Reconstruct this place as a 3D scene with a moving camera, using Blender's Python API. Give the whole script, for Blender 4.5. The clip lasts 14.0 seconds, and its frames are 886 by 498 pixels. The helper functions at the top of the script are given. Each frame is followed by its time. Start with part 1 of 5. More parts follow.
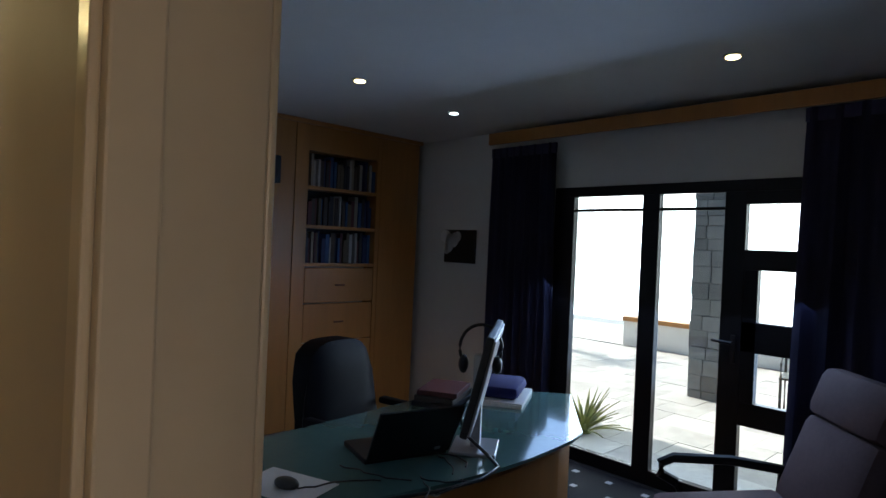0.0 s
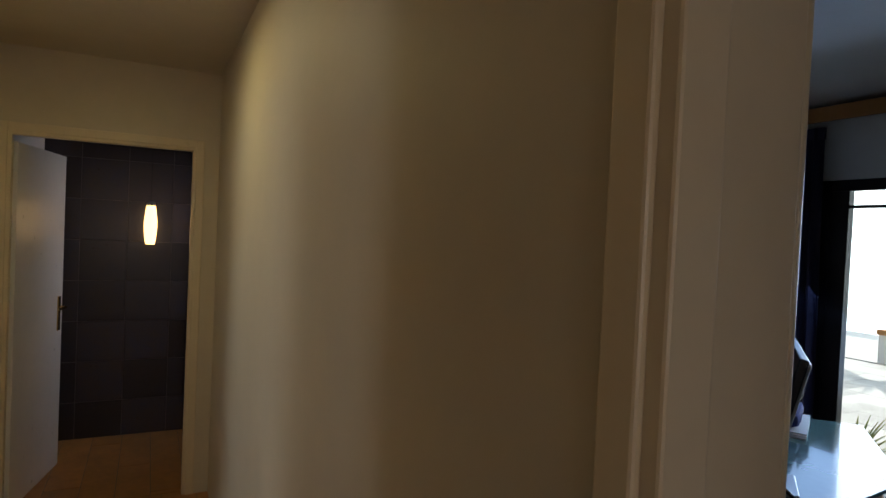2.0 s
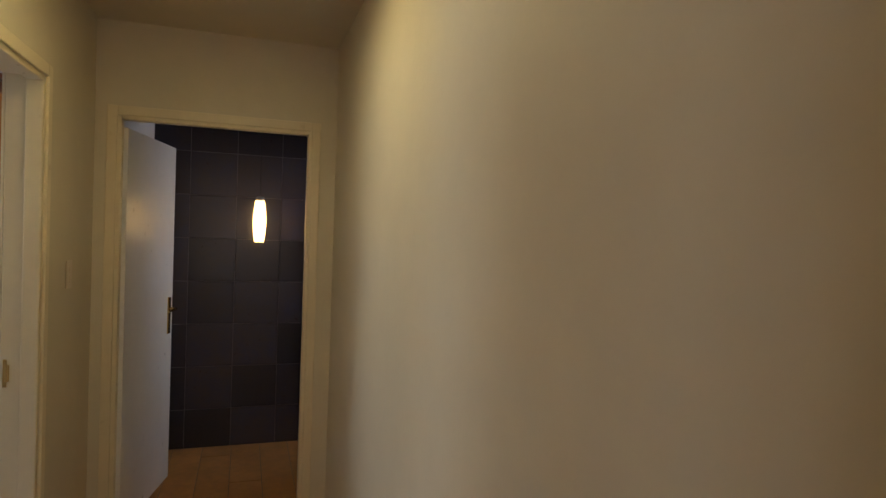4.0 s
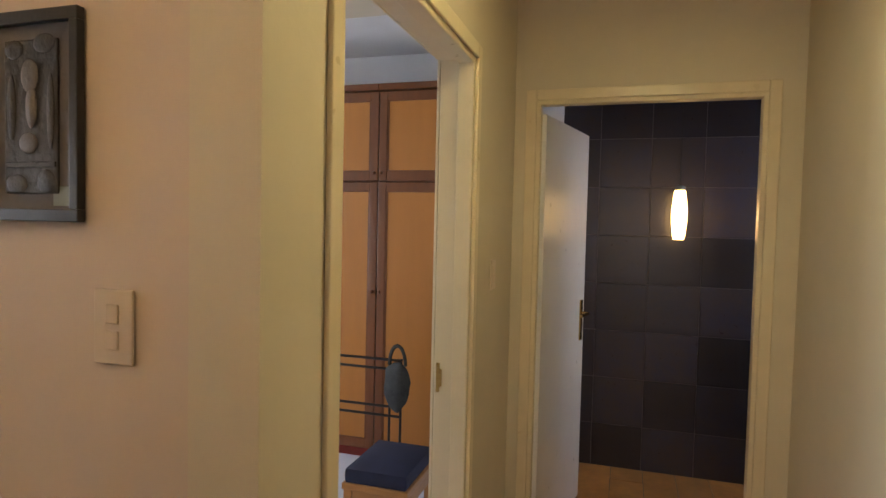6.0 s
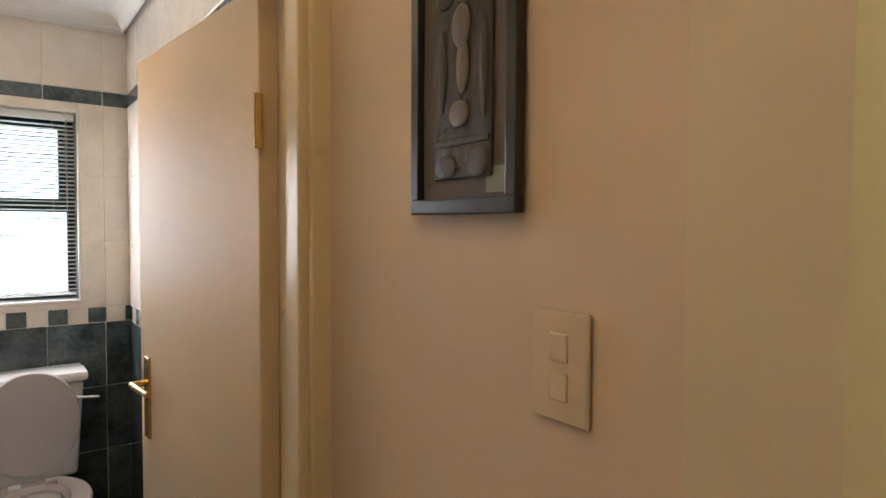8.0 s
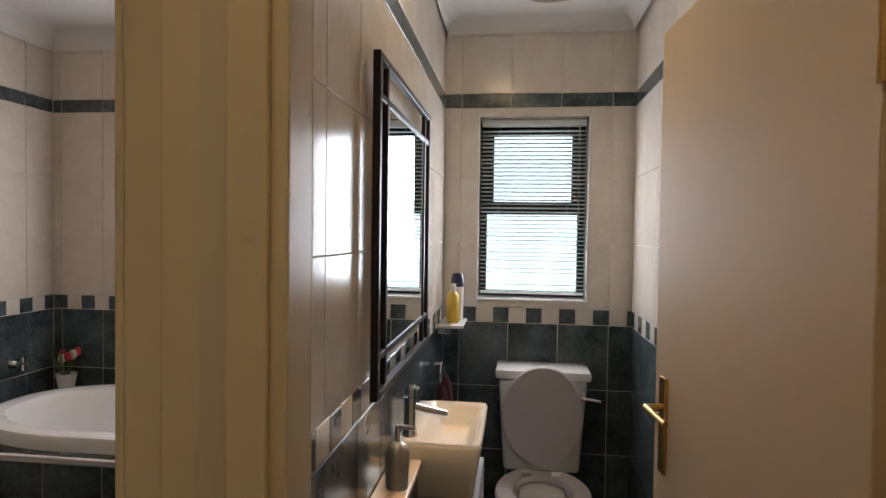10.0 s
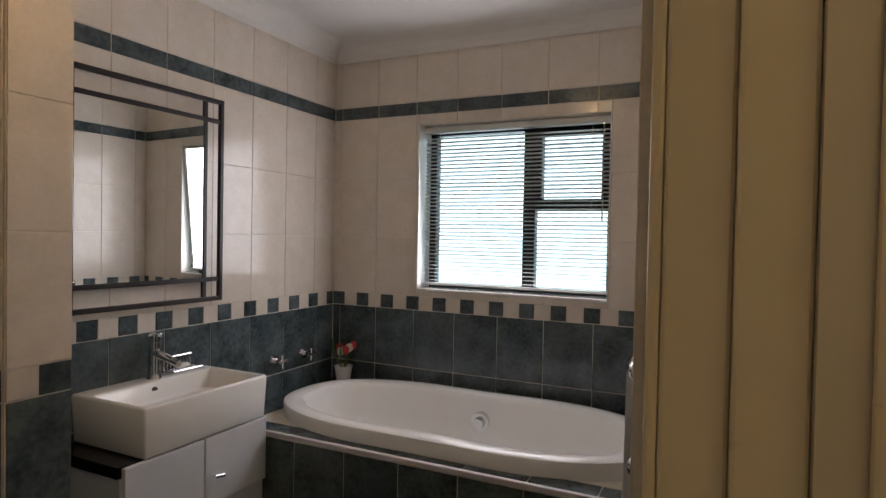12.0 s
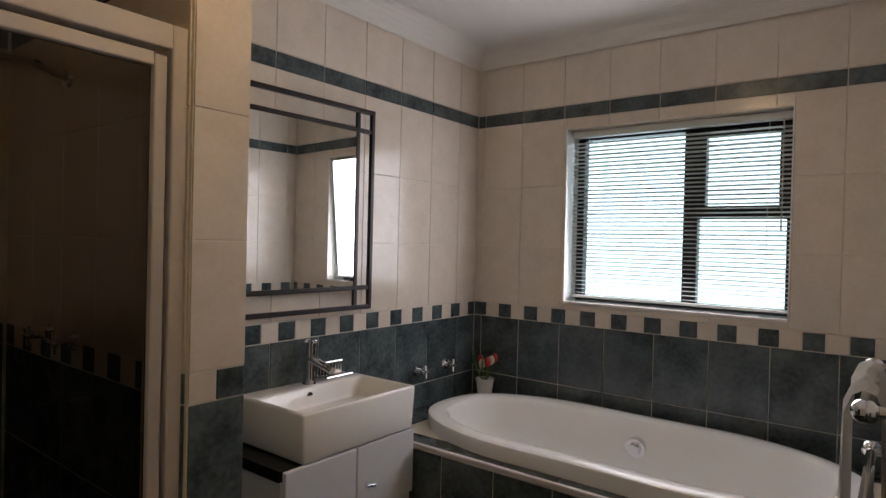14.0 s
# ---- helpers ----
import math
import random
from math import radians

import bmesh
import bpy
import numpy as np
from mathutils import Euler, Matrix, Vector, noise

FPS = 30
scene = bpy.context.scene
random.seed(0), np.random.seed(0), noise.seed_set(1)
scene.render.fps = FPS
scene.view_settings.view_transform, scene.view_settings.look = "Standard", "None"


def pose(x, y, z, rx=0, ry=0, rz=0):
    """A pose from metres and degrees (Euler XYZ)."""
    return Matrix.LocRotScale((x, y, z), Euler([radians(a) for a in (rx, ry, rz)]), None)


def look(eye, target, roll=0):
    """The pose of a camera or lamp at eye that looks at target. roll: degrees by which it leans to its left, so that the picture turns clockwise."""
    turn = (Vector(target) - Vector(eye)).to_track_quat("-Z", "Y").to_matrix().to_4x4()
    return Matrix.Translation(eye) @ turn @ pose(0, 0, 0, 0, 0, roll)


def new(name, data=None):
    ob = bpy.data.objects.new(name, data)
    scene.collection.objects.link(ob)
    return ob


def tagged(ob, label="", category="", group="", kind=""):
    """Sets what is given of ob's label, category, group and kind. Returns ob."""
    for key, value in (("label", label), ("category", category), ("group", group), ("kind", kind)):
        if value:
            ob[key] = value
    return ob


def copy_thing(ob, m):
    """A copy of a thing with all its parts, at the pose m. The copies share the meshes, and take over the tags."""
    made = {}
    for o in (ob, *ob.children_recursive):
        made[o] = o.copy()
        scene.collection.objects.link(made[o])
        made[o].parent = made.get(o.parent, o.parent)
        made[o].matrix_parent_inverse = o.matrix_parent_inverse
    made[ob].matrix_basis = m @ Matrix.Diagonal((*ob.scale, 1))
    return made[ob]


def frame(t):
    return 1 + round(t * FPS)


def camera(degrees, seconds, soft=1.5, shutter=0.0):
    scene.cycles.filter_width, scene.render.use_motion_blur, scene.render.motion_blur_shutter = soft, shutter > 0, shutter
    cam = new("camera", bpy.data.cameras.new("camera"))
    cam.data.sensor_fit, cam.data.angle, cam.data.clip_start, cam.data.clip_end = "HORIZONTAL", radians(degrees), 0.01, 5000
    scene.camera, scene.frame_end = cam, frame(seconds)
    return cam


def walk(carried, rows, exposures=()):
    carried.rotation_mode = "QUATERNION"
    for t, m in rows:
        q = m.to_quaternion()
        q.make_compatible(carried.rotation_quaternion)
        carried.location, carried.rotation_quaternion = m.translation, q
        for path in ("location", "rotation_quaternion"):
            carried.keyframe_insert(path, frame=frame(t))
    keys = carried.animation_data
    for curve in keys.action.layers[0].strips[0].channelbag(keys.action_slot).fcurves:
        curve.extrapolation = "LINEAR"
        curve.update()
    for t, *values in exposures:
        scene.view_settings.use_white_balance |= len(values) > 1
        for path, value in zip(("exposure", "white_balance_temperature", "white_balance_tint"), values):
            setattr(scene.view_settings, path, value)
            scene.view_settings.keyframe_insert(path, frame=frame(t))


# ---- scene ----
cam = camera(73.4, 14.0)
PATH = [
    (0, (-0.214, -1.414, 1.614), (1.17, 0.029, 1.603), 2.5),
    (0.5, (-0.233, -1.367, 1.608), (1.022, 0.19, 1.593), 2.5),
    (1, (-0.295, -1.339, 1.627), (0.813, 0.326, 1.593), 2.7),
    (1.5, (-0.355, -1.263, 1.646), (0.636, 0.474, 1.596), 2.7),
    (2, (-0.42, -1.119, 1.622), (0.465, 0.674, 1.576), 2.6),
    (4.5, (-0.509, -0.352, 1.513), (-0.097, 1.605, 1.462), 1.6),
    (5, (-0.531, -0.188, 1.488), (-0.477, 1.811, 1.428), 1.6),
    (5.5, (-0.623, -0.063, 1.515), (-0.898, 1.916, 1.44), 1.6),
    (6, (-0.716, 0.059, 1.52), (-1.299, 1.97, 1.435), 1.3),
    (6.5, (-0.776, 0.167, 1.527), (-1.655, 1.961, 1.438), 1.0),
    (7, (-0.867, 0.235, 1.517), (-2.026, 1.863, 1.427), 0.6),
    (9.5, (-1.311, 0.34, 1.468), (-3.3, 0.544, 1.413), 0.7),
    (10, (-1.398, 0.297, 1.461), (-3.383, 0.053, 1.405), 0.8),
    (10.5, (-1.421, 0.213, 1.463), (-3.357, -0.284, 1.405), 1.0),
    (11, (-1.465, 0.108, 1.45), (-3.359, -0.533, 1.395), 1.2),
    (11.5, (-1.483, 0.008, 1.446), (-3.337, -0.741, 1.398), 1.3),
    (12, (-1.489, -0.095, 1.422), (-3.293, -0.958, 1.382), 1.1),
    (12.5, (-1.515, -0.136, 1.419), (-3.27, -1.095, 1.381), 1.1),
    (13, (-1.527, -0.182, 1.41), (-3.222, -1.244, 1.384), 1.2),
    (13.5, (-1.525, -0.227, 1.412), (-3.171, -1.363, 1.39), 1.3),
    (14, (-1.521, -0.233, 1.423), (-3.109, -1.448, 1.404), 1.4),
]
EXPOSURES = [(0, 0.3), (0.5, 0.1), (1.0, -0.05), (2.0, 0.05), (4.5, 0.85), (5.5, 1.2), (7.0, 1.45), (9.5, 0.55), (10.0, 0.35), (11.0, 0.2), (14.0, 0.15)]
walk(cam, [(t, look(eye, target, roll)) for t, eye, target, roll in PATH], EXPOSURES)

# ---------------------------------------------------------------- light
world = bpy.data.worlds.new("sky")
scene.world = world
world.use_nodes = True
wn = world.node_tree
sky = wn.nodes.new("ShaderNodeTexSky")
sky.sky_type = "NISHITA"
sky.sun_disc = False
SUN_EL, SUN_AZ = 60.0, 10.0
sky.sun_elevation, sky.sun_rotation = radians(SUN_EL), radians(SUN_AZ)
wn.links.new(sky.outputs[0], wn.nodes["Background"].inputs[0])
wn.nodes["Background"].inputs[1].default_value = 0.12


def lamp(name, kind, m, energy, colour, **more):
    data = bpy.data.lights.new(name, kind)
    data.energy, data.color = energy, colour
    for key, value in more.items():
        if key == "size":
            data.size = value
        if key == "size_y":
            data.shape, data.size_y = "RECTANGLE", value
        if key == "angle":
            data.angle = value
        if key == "radius":
            data.shadow_soft_size = value
        if key == "cone":
            data.spot_size, data.spot_blend = radians(value), 0.5
    ob = new(name, data)
    ob.matrix_world = m
    return ob


sun_way = Vector((math.sin(radians(SUN_AZ)) * math.cos(radians(SUN_EL)), math.cos(radians(SUN_AZ)) * math.cos(radians(SUN_EL)), math.sin(radians(SUN_EL))))
lamp("sun", "SUN", look(sun_way * 20, (0, 0, 0)), 5.0, (1.0, 0.95, 0.87), angle=radians(0.5))
DAY = (0.80, 0.90, 1.0)
WARM = (1.0, 0.60, 0.27)
lamp("office_daylight", "AREA", look((3.70, 0.5, 1.30), (1.2, 0.5, -0.6)), 24.0, (0.36, 0.58, 1.0), size=1.9, size_y=1.8)
lamp("bath_daylight", "AREA", look((-4.125, -1.02, 1.57), (0.0, -1.02, 1.2)), 9.0, (0.97, 0.93, 1.0), size=0.85, size_y=0.76)
lamp("toilet_daylight", "AREA", look((-4.125, 0.37, 1.57), (0.0, 0.40, 1.3)), 6.5, (0.86, 0.90, 1.0), size=0.40, size_y=0.66)
lamp("bedroom_daylight", "AREA", look((-4.9, 2.2, 1.5), (0.0, 2.2, 1.2)), 13.0, (0.93, 0.94, 1.0), size=1.6, size_y=1.3)
lamp("tiled_room_daylight", "AREA", look((0.85, 3.4, 1.6), (-2, 3.3, 1.2)), 5.0, (0.75, 0.82, 1.0), size=0.8, size_y=0.8)
lamp("pendant_bulb", "POINT", pose(-0.419, 3.748, 1.60), 3.4, WARM, radius=0.05)
# assumed ceiling lamps, added to brighten hall and passage
HALL, PASSAGE = (-1.45, 0.10), (-0.60, 1.35)
lamp("hall_bulb", "AREA", pose(HALL[0], HALL[1], 2.455), 0.4, (1.0, 0.70, 0.50), size=0.2)
lamp("passage_bulb", "AREA", pose(PASSAGE[0], PASSAGE[1], 2.455), 2.5, (1.0, 0.88, 0.40), size=0.2)
# fill from behind the camera; this lamp and its window are added
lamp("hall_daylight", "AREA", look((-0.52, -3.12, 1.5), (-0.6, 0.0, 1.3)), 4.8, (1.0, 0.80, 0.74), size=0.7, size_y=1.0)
lamp("toilet_bulb", "SPOT", look((-2.92, 0.20, 2.37), (-3.12, 0.12, 0.0)), 70.0, WARM, radius=0.03, cone=36)
lamp("bath_bulb", "POINT", pose(-2.2, -1.0, 2.36), 3.6, WARM, radius=0.04)
lamp("office_bulb", "SPOT", look((1.98, 1.70, 2.60), (1.98, 1.70, 0.0)), 8.0, WARM, radius=0.03, cone=110)


# ---------------------------------------------------------------- materials
def material(name, colour, rough=0.5, metal=0.0, noise_scale=0.0, amount=0.0, bump=0.0, bump_scale=80.0, random_amount=0.0, tint=None, coat=0.0, stretch=(1, 1, 1)):
    """Principled surface with colour drift at two scales, fine relief and optional drift from piece to piece."""
    mat = bpy.data.materials.new(name)
    mat.use_nodes = True
    n, l = mat.node_tree.nodes, mat.node_tree.links
    p = n["Principled BSDF"]
    p.inputs["Base Color"].default_value = (*colour, 1)
    p.inputs["Roughness"].default_value = rough
    p.inputs["Metallic"].default_value = metal
    p.inputs["Coat Weight"].default_value = coat
    tc = n.new("ShaderNodeTexCoord")
    mp = n.new("ShaderNodeMapping")
    mp.inputs["Scale"].default_value = stretch
    l.new(tc.outputs["Object"], mp.inputs[0])
    if amount:
        big = n.new("ShaderNodeTexNoise")
        big.inputs["Scale"].default_value, big.inputs["Detail"].default_value = noise_scale, 5
        fine = n.new("ShaderNodeTexNoise")
        fine.inputs["Scale"].default_value, fine.inputs["Detail"].default_value = noise_scale * 6, 4
        add = n.new("ShaderNodeMix")
        add.data_type, add.inputs[0].default_value = "FLOAT", 0.4
        l.new(big.outputs["Fac"], add.inputs[2])
        l.new(fine.outputs["Fac"], add.inputs[3])
        if random_amount:
            info = n.new("ShaderNodeObjectInfo")
            shift = n.new("ShaderNodeVectorMath")
            shift.operation = "MULTIPLY_ADD"
            shift.inputs[1].default_value = (7, 5, 9)
            l.new(info.outputs["Random"], shift.inputs[0])
            l.new(mp.outputs[0], shift.inputs[2])
            src = shift.outputs[0]
        else:
            src = mp.outputs[0]
        l.new(src, big.inputs["Vector"])
        l.new(src, fine.inputs["Vector"])
        ramp = n.new("ShaderNodeMapRange")
        ramp.inputs[1].default_value, ramp.inputs[2].default_value = 0.35, 0.65
        l.new(add.outputs[0], ramp.inputs[0])
        mix = n.new("ShaderNodeMix")
        mix.data_type = "RGBA"
        dark = tint if tint else tuple(c * (1 - amount) for c in colour)
        mix.inputs[6].default_value, mix.inputs[7].default_value = (*dark, 1), (*colour, 1)
        l.new(ramp.outputs[0], mix.inputs[0])
        out = mix.outputs[2]
        if random_amount:
            hsv = n.new("ShaderNodeHueSaturation")
            rr = n.new("ShaderNodeMapRange")
            rr.inputs[3].default_value, rr.inputs[4].default_value = 1 - random_amount, 1 + random_amount
            l.new(info.outputs["Random"], rr.inputs[0])
            l.new(rr.outputs[0], hsv.inputs["Value"])
            l.new(out, hsv.inputs["Color"])
            out = hsv.outputs[0]
        l.new(out, p.inputs["Base Color"])
        rg = n.new("ShaderNodeMapRange")
        rg.inputs[3].default_value, rg.inputs[4].default_value = max(rough - 0.06, 0.02), min(rough + 0.06, 1)
        l.new(fine.outputs["Fac"], rg.inputs[0])
        l.new(rg.outputs[0], p.inputs["Roughness"])
    if bump:
        bn = n.new("ShaderNodeTexNoise")
        bn.inputs["Scale"].default_value, bn.inputs["Detail"].default_value = bump_scale, 4
        l.new(mp.outputs[0], bn.inputs["Vector"])
        b = n.new("ShaderNodeBump")
        b.inputs["Strength"].default_value, b.inputs["Distance"].default_value = bump, 0.004
        l.new(bn.outputs["Fac"], b.inputs["Height"])
        l.new(b.outputs[0], p.inputs["Normal"])
    return mat


def glowing(name, colour, strength):
    mat = bpy.data.materials.new(name)
    mat.use_nodes = True
    p = mat.node_tree.nodes["Principled BSDF"]
    p.inputs["Base Color"].default_value = (*colour, 1)
    p.inputs["Emission Color"].default_value, p.inputs["Emission Strength"].default_value = (*colour, 1), strength
    return mat


def clear(name, colour, rough=0.0, ior=1.45):
    mat = bpy.data.materials.new(name)
    mat.use_nodes = True
    n, l = mat.node_tree.nodes, mat.node_tree.links
    tr, gl, mx, fr = (n.new("ShaderNode" + k) for k in ("BsdfTransparent", "BsdfGlossy", "MixShader", "Fresnel"))
    tr.inputs[0].default_value, gl.inputs["Roughness"].default_value = (*colour, 1), rough
    fr.inputs[0].default_value = ior
    l.new(fr.outputs[0], mx.inputs[0])
    l.new(tr.outputs[0], mx.inputs[1])
    l.new(gl.outputs[0], mx.inputs[2])
    l.new(mx.outputs[0], n["Material Output"].inputs[0])
    return mat


M_WALL = material("hall_paint", (0.62, 0.55, 0.42), 0.6, 0, 1.5, 0.08, 0.12, 60)
# same hall paint, with the pinker light on this wall mixed into its colour
M_WALL_PINKLIT = material("hall_paint_pink_lit", (0.62, 0.51, 0.42), 0.6, 0, 1.5, 0.08, 0.12, 60)
M_BEDWALL = material("bedroom_paint", (0.74, 0.73, 0.74), 0.6, 0, 1.5, 0.05, 0.1, 60)
M_OFFICE = material("office_paint", (0.66, 0.66, 0.64), 0.6, 0, 1.5, 0.06, 0.1, 60)
M_CEIL = material("ceiling_paint", (0.72, 0.71, 0.70), 0.75, 0, 1.2, 0.06, 0.1, 90)
M_BATHCEIL = material("bath_ceiling_paint", (0.72, 0.70, 0.67), 0.7, 0, 1.2, 0.05, 0.1, 90)
M_FRAME = material("cream_gloss_paint", (0.70, 0.60, 0.42), 0.3, 0, 3, 0.08, 0.06, 25)
M_LEAF = material("door_gloss_paint", (0.72, 0.57, 0.40), 0.55, 0, 1.2, 0.03, 0.08, 18)
M_WHITELEAF = material("white_door_paint", (0.74, 0.72, 0.72), 0.3, 0, 3, 0.06, 0.06, 18)
M_WOODFLOOR = material("laminate_planks", (0.46, 0.22, 0.07), 0.35, 0, 4, 0.35, 0.05, 40, 0.12, None, 0, (1, 0.12, 1))
M_MELAMINE = material("orange_veneer", (0.50, 0.215, 0.05), 0.4, 0, 3, 0.22, 0.05, 40, 0.03, None, 0, (1, 1, 0.15))
M_WARDPANEL = material("wardrobe_panel_veneer", (0.48, 0.18, 0.027), 0.4, 0, 3, 0.15, 0.05, 40, 0, None, 0, (1, 1, 0.12))
M_WARDFRAME = material("wardrobe_frame_wood", (0.20, 0.062, 0.013), 0.35, 0, 5, 0.35, 0.06, 40, 0, None, 0, (1, 1, 0.15))
M_DARKWOOD = material("dark_timber", (0.012, 0.010, 0.011), 0.35, 0, 4, 0.3, 0.08, 40)
M_SLATE = material("black_slate_tile", (0.022, 0.022, 0.042), 0.3, 0, 7, 0.6, 0.35, 22, 0.5, (0.035, 0.025, 0.025))
M_SLATEGROUT = material("grey_grout", (0.16, 0.15, 0.15), 0.8, 0, 30, 0.2, 0.1)
M_GREEN = material("green_marbled_tile", (0.110, 0.140, 0.146), 0.2, 0, 10, 0.55, 0.05, 30, 0.14, (0.024, 0.036, 0.043))
M_CREAM = material("cream_mottled_tile", (0.71, 0.64, 0.57), 0.16, 0, 12, 0.10, 0.02, 30, 0.03, (0.63, 0.565, 0.48))
M_GROUT = material("pale_grout", (0.74, 0.69, 0.61), 0.8, 0, 30, 0.15, 0.1)
M_FLOORTILE = material("dark_floor_tile", (0.03, 0.035, 0.04), 0.25, 0, 8, 0.4, 0.05, 30, 0.15)
M_CERAMIC = material("white_ceramic", (0.82, 0.80, 0.77), 0.08, 0, 3, 0.02, 0, 80, 0, None, 0.4)
M_PINKSEAT = material("pale_seat_plastic", (0.70, 0.63, 0.63), 0.2, 0, 3, 0.03)
M_ACRYLIC = material("white_acrylic", (0.82, 0.81, 0.79), 0.12, 0, 3, 0.02)
M_CHROME = material("chrome", (0.75, 0.75, 0.76), 0.08, 1.0)
M_BRASS = material("brass", (0.55, 0.36, 0.13), 0.25, 1.0)
M_IRON = material("dark_wrought_iron", (0.018, 0.013, 0.013), 0.4, 0.3, 20, 0.3, 0.1)
M_ALU = material("bronze_aluminium", (0.016, 0.017, 0.02), 0.35, 0.3, 10, 0.2)
M_WHITEALU = material("white_shower_frame", (0.62, 0.58, 0.57), 0.35, 0, 10, 0.08)
M_MIRROR = material("mirror_silver", (0.90, 0.92, 0.91), 0.005, 1.0)
M_GLASS = clear("window_glass", (0.97, 0.99, 0.98))
M_SMOKE = clear("smoked_shower_glass", (0.64, 0.59, 0.54))
M_BLIND = material("blind_slat", (0.66, 0.68, 0.67), 0.45, 0, 10, 0.05)
M_CABINET = material("white_cabinet_lacquer", (0.70, 0.71, 0.74), 0.25, 0, 3, 0.03)
M_BLACKTOP = material("black_worktop", (0.008, 0.008, 0.01), 0.15, 0, 30, 0.3)
M_CURTAIN = material("navy_curtain_cloth", (0.060, 0.055, 0.105), 0.85, 0, 6, 0.35, 0.3, 300, 0, None, 0, (1, 1, 0.1))
M_LEATHER = material("black_leather", (0.007, 0.007, 0.010), 0.45, 0, 12, 0.25, 0.25, 150)
M_MAUVE = material("mauve_upholstery", (0.17, 0.11, 0.115), 0.75, 0, 8, 0.2, 0.3, 180)
M_BLACK = material("black_plastic", (0.010, 0.010, 0.012), 0.35, 0, 20, 0.2, 0.1, 200)
M_SILVER = material("silver_plastic", (0.42, 0.43, 0.45), 0.3, 0.6, 10, 0.1)
M_DESKGLASS = material("frosted_green_glass", (0.10, 0.20, 0.19), 0.12, 0, 5, 0.1, 0, 80, 0, None, 0.6)
M_NAVY = material("navy_cloth", (0.020, 0.024, 0.060), 0.85, 0, 10, 0.3, 0.4, 250)
M_BLUE = material("bright_blue_cloth", (0.02, 0.025, 0.16), 0.8, 0, 10, 0.3, 0.4, 200)
M_PAPER = material("white_paper", (0.75, 0.75, 0.74), 0.7, 0, 5, 0.04)
M_PAPERGREY = material("grey_green_card", (0.22, 0.26, 0.25), 0.6, 0, 10, 0.1)
M_RUG = material("charcoal_rug", (0.014, 0.015, 0.02), 0.95, 0, 30, 0.4, 0.6, 300)
M_RUGWHITE = material("white_rug_tuft", (0.55, 0.55, 0.56), 0.95, 0, 30, 0.2, 0.6, 300)
M_CARPET = material("dark_office_floor", (0.035, 0.03, 0.03), 0.6, 0, 8, 0.3, 0.1)
M_PAVING = material("patio_paving", (0.46, 0.45, 0.43), 0.8, 0, 5, 0.25, 0.3, 40, 0.18)
M_JOINT = material("paving_joint", (0.20, 0.19, 0.18), 0.9, 0, 20, 0.3, 0.2)
M_STONE = material("grey_stone_cladding", (0.16, 0.17, 0.18), 0.85, 0, 8, 0.35, 0.5, 30, 0.25)
M_PLASTER = material("white_plaster", (0.80, 0.79, 0.76), 0.85, 0, 2, 0.08, 0.2, 50)
M_GRASS = material("lawn", (0.07, 0.12, 0.03), 0.9, 0, 3, 0.5, 0.6, 60)
M_LEAVES = material("plant_leaf", (0.10, 0.16, 0.04), 0.5, 0, 10, 0.4, 0, 80, 0.3)
M_YELLOWLEAF = material("variegated_leaf", (0.42, 0.38, 0.12), 0.45, 0, 10, 0.5, 0, 80, 0.3, (0.10, 0.16, 0.04))
M_THATCH = material("thatch_fringe", (0.30, 0.22, 0.11), 0.9, 0, 20, 0.4, 0.5, 100)
M_ORANGEWOOD = material("orange_bench_wood", (0.46, 0.20, 0.05), 0.4, 0, 6, 0.3, 0.05, 40, 0, None, 0, (0.2, 1, 1))
M_PICFRAME = material("grey_black_frame", (0.022, 0.024, 0.030), 0.35, 0, 20, 0.3, 0.1)
M_PICMAT = material("grey_mount_board", (0.115, 0.105, 0.11), 0.7, 0, 10, 0.2, 0.2)
M_CARVED = material("carved_dark_relief", (0.035, 0.030, 0.030), 0.55, 0, 25, 0.5, 0.5, 60)
M_PALECARVE = material("pale_relief_metal", (0.13, 0.115, 0.11), 0.5, 0.2, 25, 0.3, 0.4, 60)
M_SWITCH = material("cream_switch_plastic", (0.62, 0.52, 0.42), 0.3, 0, 4, 0.04)
M_TOWEL = material("white_towel", (0.72, 0.69, 0.62), 0.95, 0, 15, 0.08, 0.8, 260)
M_MAROON = material("maroon_cloth", (0.075, 0.022, 0.024), 0.9, 0, 12, 0.3, 0.5, 250)
M_YELLOWPLASTIC = material("yellow_bottle_plastic", (0.65, 0.42, 0.05), 0.3, 0, 4, 0.05)
M_NAVYPLASTIC = material("navy_bottle_cap", (0.015, 0.018, 0.05), 0.3, 0, 4, 0.05)
M_RED = material("red_petal", (0.55, 0.03, 0.04), 0.5, 0, 10, 0.2)
M_WHITEPETAL = material("cream_petal", (0.70, 0.66, 0.50), 0.5, 0, 10, 0.1)
M_BAG = material("grey_green_bag_cloth", (0.05, 0.05, 0.048), 0.8, 0, 14, 0.55, 0.4, 120)
M_PLINTH = material("dark_red_plinth", (0.22, 0.025, 0.018), 0.95, 0, 20, 0.3, 0.5, 200)
M_PALESHEET = material("pale_bed_sheet", (0.62, 0.63, 0.70), 0.85, 0, 6, 0.08, 0.2, 80)
M_MURAL_RED = material("orange_red_motif", (0.34, 0.07, 0.03), 0.7, 0, 20, 0.3)
M_MURAL = material("dark_navy_board", (0.010, 0.010, 0.022), 0.6, 0, 8, 0.3)
M_PENDANT = glowing("lit_opal_glass", (1.0, 0.60, 0.22), 3.6)
